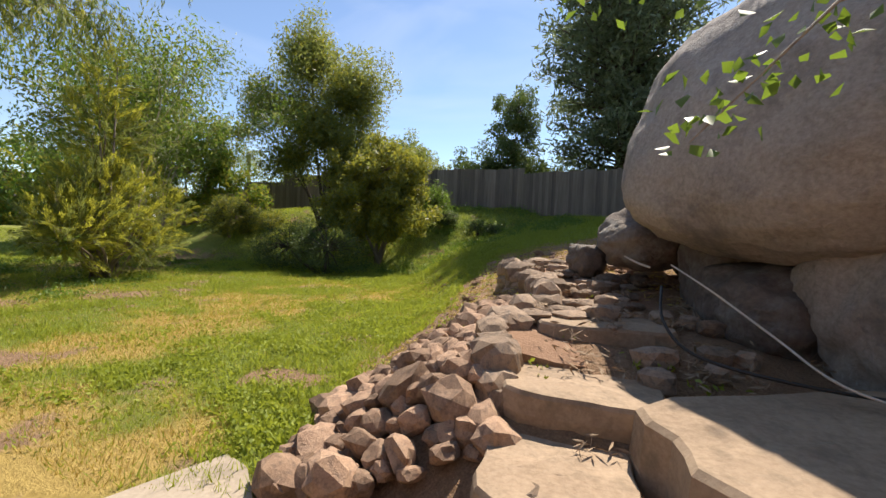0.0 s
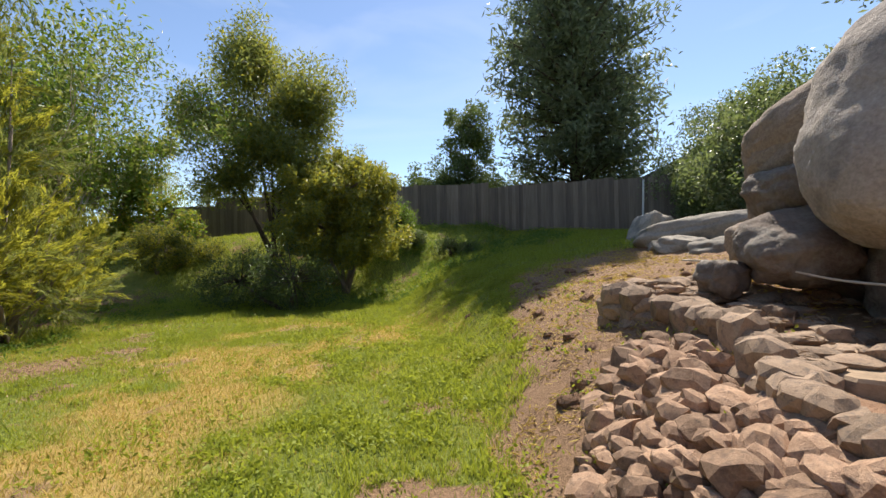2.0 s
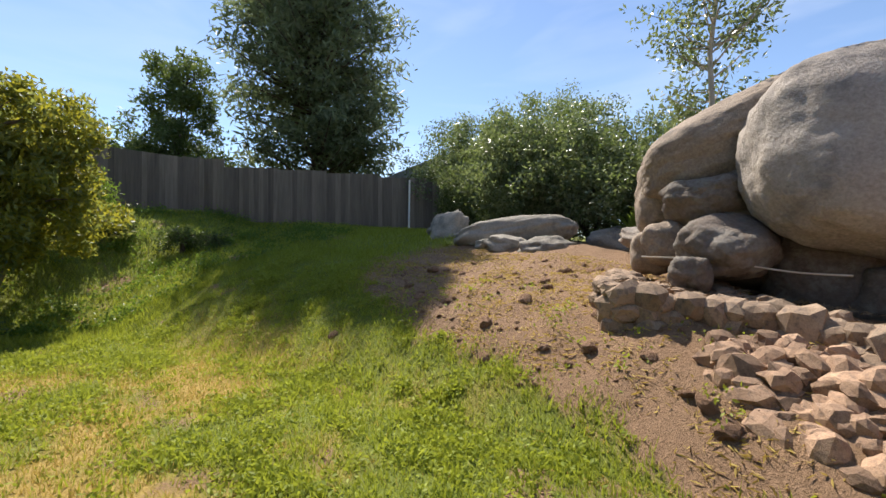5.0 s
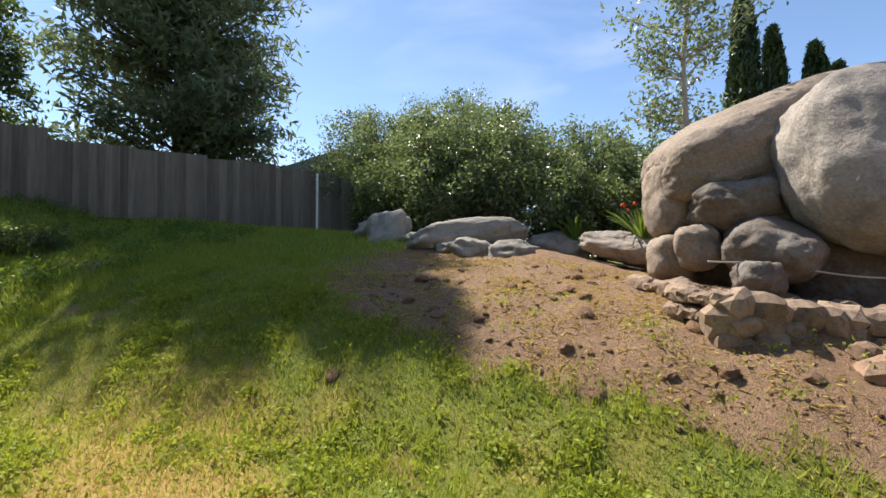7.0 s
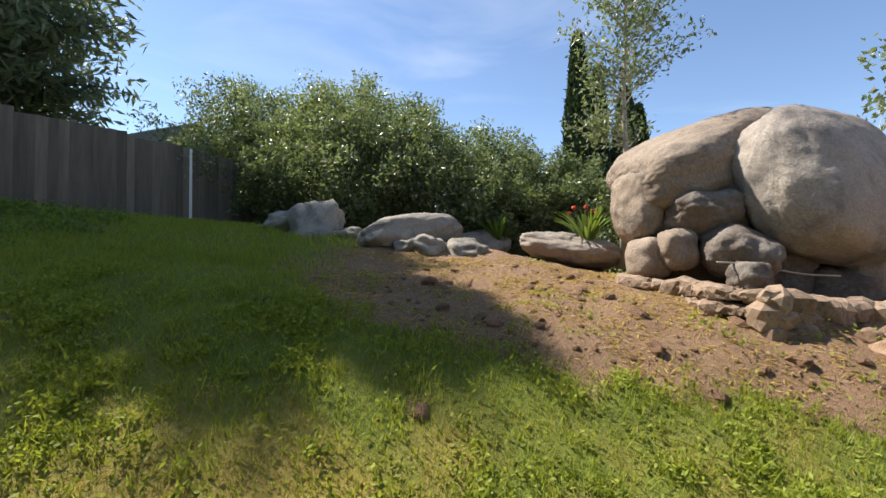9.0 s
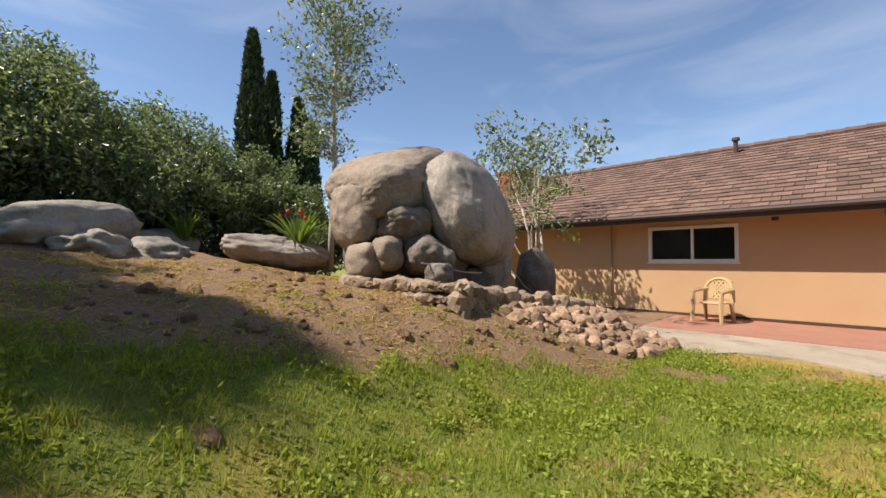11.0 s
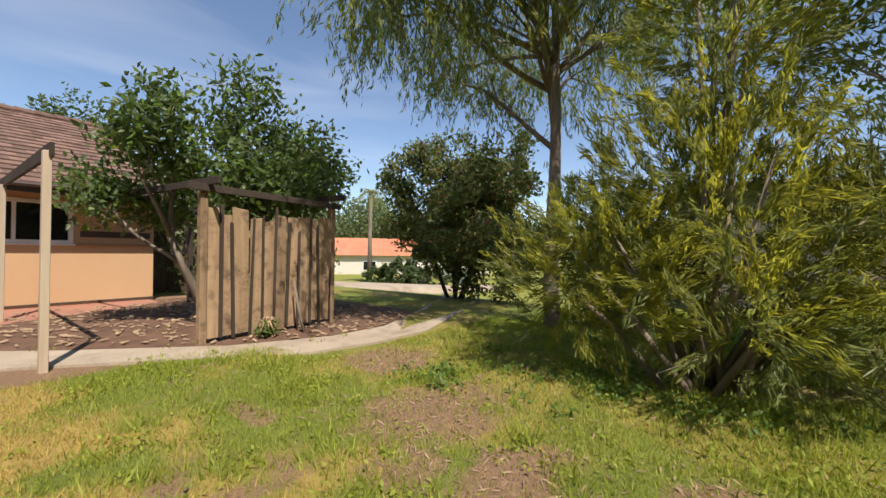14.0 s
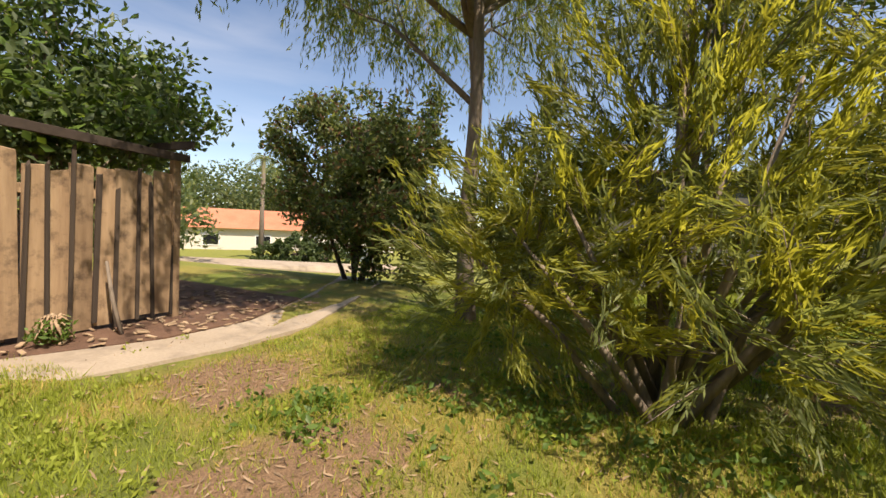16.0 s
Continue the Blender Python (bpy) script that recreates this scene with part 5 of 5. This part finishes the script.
plastic_chair(pose(0.10, -2.50, 0.036, 0, 0, -14) @ Matrix.Diagonal((1.15, 1.1, 1.02, 1)))

# ---- back fence ----
fence = thing("back_fence", "weathered grey board fence along the top of the lawn", "fence", pose(0, 0, 0))
fr2 = random.Random(31)
corners = [(9.6, 10.7), (2.7, 17.3), (-3.0, 17.9), (-15.0, 20.2)]
board = [link_mesh("board", board_mesh(0.166, 1.76, 0.02, 40 + k, 0.012), fence_grey) for k in range(6)]
for (ax, ay), (bx, by) in zip(corners, corners[1:]):
    ln = math.hypot(bx - ax, by - ay)
    head = math.degrees(math.atan2(by - ay, bx - ax))
    for k in range(int(ln / 0.152) + 2):
        f = (k + 0.5) * 0.152 / ln
        x, y = ax + (bx - ax) * f, ay + (by - ay) * f
        zz = ground_height(ax + (bx - ax) * round(f * 6) / 6, ay + (by - ay) * round(f * 6) / 6) - 0.03
        part("board", fr2.choice(board), None, fence, at=pose(x, y, zz, 0, fr2.uniform(-0.3, 0.3), head) @ pose(0, fr2.uniform(-0.006, 0.006), 0))
    for k in range(int(ln / 2.4) + 1):
        f = min(1, k * 2.4 / ln)
        x, y = ax + (bx - ax) * f, ay + (by - ay) * f
        part("post", box_bm((-0.05, -0.05, -0.3), (0.05, 0.05, 1.78), 0.006), fence_grey, fence, at=pose(x, y, ground_height(x, y), 0, 0, head) @ pose(0, -0.05, 0))
pole = new("garden_stake", link_mesh("garden_stake", tube_into(bmesh.new(), [(0, 0, -0.2), (0.12, 0.08, 1.65)], [0.03, 0.028], 7), white_vinyl))
pole.matrix_basis = pose(*g(6.95, 12.2))
tagged(pole, "thin white stake standing in front of the back fence", "stake")

# ---- neighbouring houses and distance ----
def plain_house(name, label, at, size, wall_z, ridge_z, roof_mat, wall_mat, gable_end=False):
    root = thing(name, label, "house", at)
    sx, sy = size
    wb = bmesh.new()
    box(wb, (-sx / 2, -sy / 2, -0.5), (sx / 2, sy / 2, wall_z))
    if gable_end:
        for yy in (-sy / 2, sy / 2):
            tri = [wb.verts.new(p) for p in ((-sx / 2, yy, wall_z), (sx / 2, yy, wall_z), (0, yy, ridge_z - 0.1))]
            wb.faces.new(tri)
    part("wall", wb, wall_mat, root)
    rb = bmesh.new()
    o = 0.5
    inset = 0 if gable_end else sx * 0.5
    lo = [(-sx / 2 - o, -sy / 2 - o), (sx / 2 + o, -sy / 2 - o), (sx / 2 + o, sy / 2 + o), (-sx / 2 - o, sy / 2 + o)]
    zb = wall_z - 0.12
    vs = [rb.verts.new((x, y, zb)) for x, y in lo] + [rb.verts.new((0, -sy / 2 - o + inset, ridge_z)), rb.verts.new((0, sy / 2 + o - inset, ridge_z))]
    for f in ((0, 1, 4), (1, 2, 5, 4), (2, 3, 5), (3, 0, 4, 5), (3, 2, 1, 0)):
        rb.faces.new([vs[i] for i in f])
    part("roof", rb, roof_mat, root)
    return root


far = plain_house("neighbour_house", "pale bungalow with a red tile roof across the street", pose(-38.5, -28.5, -1.8, 0, 0, 46), (9, 26), 2.7, 4.6, red_roof, pale_wall)
for k in range(5):
    w = part("window", box_bm((4.5, -10.5 + 4.6 * k, 0.9), (4.56, -9.0 + 4.6 * k, 2.0)), white_vinyl, far)
    part("pane", box_bm((4.56, -10.4 + 4.6 * k, 1.0), (4.58, -9.1 + 4.6 * k, 1.9)), glass_dark, w)
plain_house("neighbour_house", "grey-roofed house showing its gable above the back fence", pose(15.5, 19.0, 1.8, 0, 0, -42), (5.5, 10), 2.6, 3.9, grey_roof, pale_wall, True)
# brown wall darkened in its colour for the shade of trees over it
plain_house("neighbour_house", "long grey-brown house beyond the western yard with tree shade in its wall colour", pose(-30.5, 15.5, -0.6, 0, 0, 14), (7, 22), 5.0, 5.6, tile_clay, plain("brown_wall_tree_shade", (0.10, 0.095, 0.08), 0.9))
drive = part("driveway", outline_prism([(-13.2, -8.6), (-17.0, -8.0), (-22.0, -6.8), (-30.0, -5.4), (-30.6, -8.4), (-22.0, -9.8), (-16.5, -11.2), (-12.6, -11.8)], lambda x, y: ground_height(x, y) - 0.3, lambda x, y: ground_height(x, y) + 0.03), concrete)
tagged(drive, "pale concrete driveway beside the street", "driveway", kind="structure")
garden_wall = thing("garden_wall", "low white garden wall across the street", "wall", pose(-31.5, -12.2, -1.3, 0, 0, 55))
for k in range(6):
    part("panel", box_bm((-3.6 + 1.2 * k, -0.08, -0.2), (-2.42 + 1.2 * k, 0.08, 1.15), 0.01), white_vinyl, garden_wall)
shrub("hedge", "low clipped round hedge beside the street", "hedge", (-25.8, -12.9, -1.35), [((0, 0, 0.7), (1.7, 1.7, 1.05)), ((-1.2, 1.6, 0.5), (1.3, 1.5, 0.8)), ((1.0, -1.2, 0.5), (1.3, 1.3, 0.85))], leaf_dark, bark_dark, 91, 12000, (0.22, 0.12), hollow=0.9, wide=0.06)
for k, (x, y, z, s) in enumerate(((-62, -20, -1, 5), (-60, -34, -1, 6), (-66, -6, -1, 5), (-58, -48, -1, 6), (-64, 8, -1, 5), (-50, -40, -1, 7), (-43, -47, -1, 6.5), (-57, -30, -1, 6.5), (-36, -52, -1, 6), (-55, 22, -1, 5), (30, -26, 0, 4), (-16, -14.5, -0.5, 3.2), (-9.5, -9.0, 0, 2.6))):
    shrub("background_tree", "distant dark green tree", "tree", (x, y, z), [((0, 0, s * 0.8), (s * 0.9, s, s * 0.8)), ((s * 0.5, s, s * 0.6), (s * 0.8, s, s * 0.6)), ((-s * 0.3, -s * 0.9, s * 0.6), (s * 0.8, s * 0.8, s * 0.6))], leaf_dark, bark_dark, 120 + k, 7000, (0.08 * s, 0.045 * s), group="background trees", kinds=((leaf_olive, 0.4),))


# ---- pipes and clutter by the boulders ----
def run_pipe(name, label, pts, radius, material):
    cu = bmesh.new()
    fine = []
    p = [Vector(q) for q in pts]
    for i in range(len(p) - 1):
        a0, a1, a2, a3 = p[max(0, i - 1)], p[i], p[i + 1], p[min(len(p) - 1, i + 2)]
        for s in range(6):
            t = s / 6
            fine.append(0.5 * ((2 * a1) + (a2 - a0) * t + (2 * a0 - 5 * a1 + 4 * a2 - a3) * t * t + (3 * a1 - a0 - 3 * a2 + a3) * t ** 3))
    fine.append(p[-1])
    tube_into(cu, fine, [radius] * len(fine), 7)
    return tagged(new(name, link_mesh(name, cu, material, True)), label, "pipe")


run_pipe("irrigation_pipe", "thin pale irrigation pipe lying across the rocks", [(2.05, 4.05, 1.25), (2.3, 3.5, 1.22), (2.35, 2.9, 1.12), (2.3, 2.5, 1.1)], 0.009, pipe_pale)
run_pipe("irrigation_pipe", "thin pale pipe hanging along the huge boulder", [(2.2, 1.95, 1.15), (2.25, 1.55, 1.02), (2.35, 1.2, 0.85), (2.4, 0.85, 0.72), (2.6, 0.6, 0.68)], 0.006, pipe_pale)
run_pipe("black_hose", "black hose lying on the ledge by the boulder", [(2.05, 1.75, 1.02), (1.95, 1.5, 0.85), (2.0, 1.25, 0.72), (2.3, 0.98, 0.68), (2.8, 0.7, 0.68), (3.2, 0.4, 0.66)], 0.009, pipe_black)
for k in range(380):
    x, y = rng.uniform(0.25, 3.8), rng.uniform(3.0, 7.6)
    s = rng.uniform(0.02, 0.075) if rng.random() < 0.86 else rng.uniform(0.1, 0.2)
    if soil_grid[int(np.searchsorted(gy, y)) * nx + int(np.searchsorted(gx, x))] < 0.5 or (y < 4.2 and x > edge_point(min(1, max(0, (y - 1.25) / 2.85)))[0] - 0.1):
        continue
    ob = new("soil_clod", rng.choice(clods))
    ob.matrix_basis = Matrix.Translation(g(x, y)) @ pose(0, 0, 0, rng.uniform(-30, 30), rng.uniform(-30, 30), rng.uniform(0, 360)) @ Matrix.Diagonal((s, s, s * 0.8, 1))
    tagged(ob, "lump of dry brown soil on the bare bank", "soil", "soil lumps")


# ---- grass ----
def grass(name, label, count, seed, material, want, hgt, wid, area):
    rs = np.random.RandomState(seed)
    x0, x1, y0, y1 = area
    tries = rs.uniform(0, 1, (count * 4, 3))
    got = []
    for u, v, w in tries:
        x, y = x0 + (x1 - x0) * u, y0 + (y1 - y0) * v
        if w < want(x, y):
            got.append((x, y))
            if len(got) >= count:
                break
    gxy = np.array(got)
    k = len(gxy)
    ix, iy = np.searchsorted(gx, gxy[:, 0]) - 1, np.searchsorted(gy, gxy[:, 1]) - 1
    fx, fy = (gxy[:, 0] - gx[ix]) / (gx[ix + 1] - gx[ix]), (gxy[:, 1] - gy[iy]) / (gy[iy + 1] - gy[iy])
    z = (heights[iy, ix] * (1 - fx) + heights[iy, ix + 1] * fx) * (1 - fy) + (heights[iy + 1, ix] * (1 - fx) + heights[iy + 1, ix + 1] * fx) * fy
    h = hgt * rs.uniform(0.4, 1.3, k)
    a = rs.uniform(0, math.tau, k)
    lean = rs.uniform(0.1, 0.9, k) * h
    b2 = rs.uniform(0, math.tau, k)
    v = np.empty((k, 3, 3))
    base = np.stack([gxy[:, 0], gxy[:, 1], z - 0.005], 1)
    s = np.stack([np.cos(a), np.sin(a), np.zeros(k)], 1) * (wid * rs.uniform(0.6, 1.4, k))[:, None]
    v[:, 0], v[:, 1] = base - s, base + s
    v[:, 2] = base + np.stack([np.cos(b2) * lean, np.sin(b2) * lean, h], 1)
    me = bpy.data.meshes.new(name)
    me.vertices.add(3 * k)
    me.vertices.foreach_set("co", v.reshape(-1))
    me.loops.add(3 * k)
    me.loops.foreach_set("vertex_index", np.arange(3 * k, dtype=np.int32))
    me.polygons.add(k)
    me.polygons.foreach_set("loop_start", np.arange(k, dtype=np.int32) * 3)
    me.update(calc_edges=True)
    me.materials.append(material)
    return tagged(new(name, me), label, "grass", kind="stuff")


def cell(x, y):
    return int(round((y - gy0) / 0.11) + row0) * nx + int(round((x - gx0) / 0.11) + col0)


col0, row0 = int(np.searchsorted(gx, -11.0 - 1e-6)), int(np.searchsorted(gy, -1.5 - 1e-6))
gx0, gy0 = gx[col0], gy[row0]


def soil_at(x, y):
    return soil_grid[cell(x, y)]


def dry_at(x, y):
    return dry_grid[cell(x, y)]


def on_lawn(x, y):
    if y < 0.9 + 0.5 * max(0, -x - 1.0) * 0.9 and x > -6.5:
        return 0.0
    if x < -5.5 and y < 4.1:
        return 0.0
    return 1 - soil_at(x, y)


def tufty(x, y):
    return on_lawn(x, y) * smooth_step(fbm(x * 1.3, y * 1.3, 21) + 0.5 * fbm(x * 4, y * 4, 2), 0.0, 0.5)


grass("grass", "short green lawn grass", 220000, 1, grass_blade, lambda x, y: on_lawn(x, y) * (1 - 0.75 * dry_at(x, y)), 0.045, 0.004, (-9.5, 3.0, 0.6, 12.0))
grass("tall_grass", "tufts of longer fresh green grass", 60000, 2, grass_blade, lambda x, y: tufty(x, y) * (1 - 0.85 * dry_at(x, y)), 0.10, 0.005, (-9.5, 3.0, 0.6, 12.0))
grass("dry_grass", "short straw-coloured dry grass", 60000, 3, grass_dry, lambda x, y: on_lawn(x, y) * (0.1 + 0.8 * dry_at(x, y)), 0.04, 0.004, (-9.0, 1.5, 0.6, 11.0))
grass("edge_grass", "thick bright grass along the foot of the bare bank", 13000, 8, grass_blade, lambda x, y: smooth_step(soil_at(x, y), 0.02, 0.2) * (1 - smooth_step(soil_at(x, y), 0.35, 0.8)) + 0.15 * (1 - smooth_step(abs(x - 0.05), 0.2, 0.7)) * (1 - soil_at(x, y)), 0.085, 0.005, (-1.2, 2.6, 1.2, 9.0))
grass("far_lawn_grass", "sunlit bright lawn beyond the western trees", 60000, 14, grass_blade, lambda x, y: 0.9, 0.07, 0.012, (-24.0, -9.6, 4.6, 17.0))
grass("bank_grass", "longer grass on the bank before the back fence", 90000, 4, grass_blade, lambda x, y: on_lawn(x, y) * (1.0 if y > 11.0 or x > 2.6 else 0.1), 0.11, 0.008, (-8.0, 8.8, 8.0, 17.6))


def weeds(name, label, count, seed, material, area, size, want, high):
    """Broad-leaved weeds: rosettes of small leaves close to the ground."""
    rs = np.random.RandomState(seed)
    x0, x1, y0, y1 = area
    pts = []
    while len(pts) < count:
        x, y = rs.uniform(x0, x1), rs.uniform(y0, y1)
        if rs.rand() > want(x, y):
            continue
        z = ground_height(x, y)
        k = rs.randint(6, 22)
        r = size * rs.uniform(0.8, 2.4)
        for _ in range(k):
            pts.append((x + rs.normal() * r, y + rs.normal() * r, z + 0.01 + abs(rs.normal()) * high))
    return tagged(new(name, leaf_mesh(name, pts, size, size * 0.5, rs, material, -0.3)), label, "weeds", kind="stuff")


weeds("weeds", "low broad-leaved weeds in the lawn", 42000, 5, grass_blade, (-7.5, 2.2, 1.2, 10.5), 0.042, lambda x, y: (tufty(x, y) * (1 - 0.8 * dry_at(x, y)) * 0.9 + 0.02) * (0.12 + 0.88 * smooth_step(x, -3.4, -1.0)), 0.03)
weeds("bank_weeds", "leafy weeds on the grassy bank", 14000, 6, leaf_bright, (-4.0, 4.5, 11.5, 17.0), 0.07, lambda x, y: tufty(x, y), 0.1)
weeds("shade_weeds", "sparse weeds under the trees", 8000, 7, leaf_bright, (-11.0, -5.5, 5.0, 13.0), 0.06, lambda x, y: smooth_step(fbm(x * 1.5, y * 1.5, 4), 0.0, 0.5), 0.05)


def litter(name, label, count, seed, material, area, want, size, lift=None):
    """Dry leaves and stalks lying on the ground."""
    rs = np.random.RandomState(seed)
    x0, x1, y0, y1 = area
    pts = []
    while len(pts) < count:
        x, y = rs.uniform(x0, x1), rs.uniform(y0, y1)
        if rs.rand() < want(x, y):
            pts.append((x, y, (lift(x, y) if lift else ground_height(x, y)) + 0.012))
    me = leaf_mesh(name, pts, size, size * 0.16, rs, material, 0.0, axes=np.stack([rs.normal(size=count), rs.normal(size=count), np.zeros(count)], 1))
    return tagged(new(name, me), label, "litter", kind="stuff")


litter("dry_stalks", "dry stalks and straw scattered over the bare earth", 9000, 11, grass_dry, (-0.2, 4.2, 2.6, 8.5), lambda x, y: soil_at(x, y) * smooth_step(fbm(x * 1.6, y * 1.6, 6), -0.7, 0.7), 0.07)
litter("dry_leaves", "brown leaf litter under the trees", 7000, 12, twig, (-10.5, -4.2, 3.2, 12.5), lambda x, y: 0.25 + 0.75 * soil_at(x, y), 0.07)
litter("path_litter", "dry leaves and stalks on the stone path", 1200, 13, twig, (1.3, 3.0, 0.6, 4.2), lambda x, y: smooth_step(fbm(x * 2.5, y * 2.5, 3), -0.1, 0.4) * (x > edge_point(min(1, max(0, (y - 1.25) / 2.85)))[0] + 0.1), 0.08, lambda x, y: terrace_height(y) + 0.03)


# ---- palms ----
def palm(base, height, frond, seed, label):
    root = thing("palm_tree", label, "tree", Matrix.Translation(base), "palms")
    r = random.Random(seed)
    part("trunk", tube_into(bmesh.new(), [(0, 0, -0.3), (0.08, 0.05, height * 0.5), (0.05, 0.1, height)], [0.2, 0.15, 0.13], 8), bark_grey, root, smooth=True)
    bm = bmesh.new()
    for k in range(26):
        a, rise = r.uniform(0, math.tau), r.uniform(-0.5, 0.9)
        d = Vector((math.cos(a), math.sin(a), 0))
        sd = Vector((-math.sin(a), math.cos(a), 0))
        pts = [Vector((0.05, 0.1, height)) + d * frond * t + Vector((0, 0, frond * (rise * t - 0.75 * t * t))) for t in (0, 0.25, 0.5, 0.75, 1.0)]
        for p, q in zip(pts, pts[1:]):
            for s in range(3):
                c = p.lerp(q, s / 3)
                for sgn in (-1, 1):
                    tip = c + sd * sgn * frond * 0.24 + (q - p) * 0.7 - Vector((0, 0, frond * 0.10))
                    bm.faces.new([bm.verts.new(v) for v in (c, c + (q - p) * 0.16, tip)])
    part("fronds", bm, leaf_olive, root)
    return root


palm((-25.6, -15.9, -1.3), 7.2, 1.3, 3, "slim palm with a small crown beside the hedge")
palm((-18.0, 34.5, 2.0), 5.6, 2.0, 4, "palm tree far beyond the back fence")
palm((-15.0, 35.5, 2.0), 5.0, 1.9, 5, "palm tree far beyond the back fence")
shrub("background_tree", "leafy green tree beyond the western yard", "tree", (-25.0, 22.5, -0.5), [((0, 0, 3.4), (3.4, 3.2, 3.2)), ((-2.6, -1.8, 3.0), (2.8, 2.6, 2.8)), ((2.6, 1.8, 3.4), (2.8, 2.6, 3.0))], leaf_bright, bark_grey, 95, 16000, (0.3, 0.12), kinds=((leaf_yellow, 0.4),))
shrub("background_tree", "dark tree showing above the ridge of the house", "tree", (-8.2, -18.5, 0), [((0, 0, 5.2), (2.6, 2.4, 3.0)), ((2.4, 0, 4.6), (1.8, 1.8, 2.0))], leaf_dark, bark_dark, 96, 10000, (0.25, 0.11))
shrub("shrub", "low olive shrub in the western yard", "shrub", g(-12.6, 12.2), [((0, 0, 0.4), (0.6, 0.6, 0.42))], leaf_bright, bark_grey, 97, 4000, (0.10, 0.04), kinds=((leaf_bright, 0.5),))
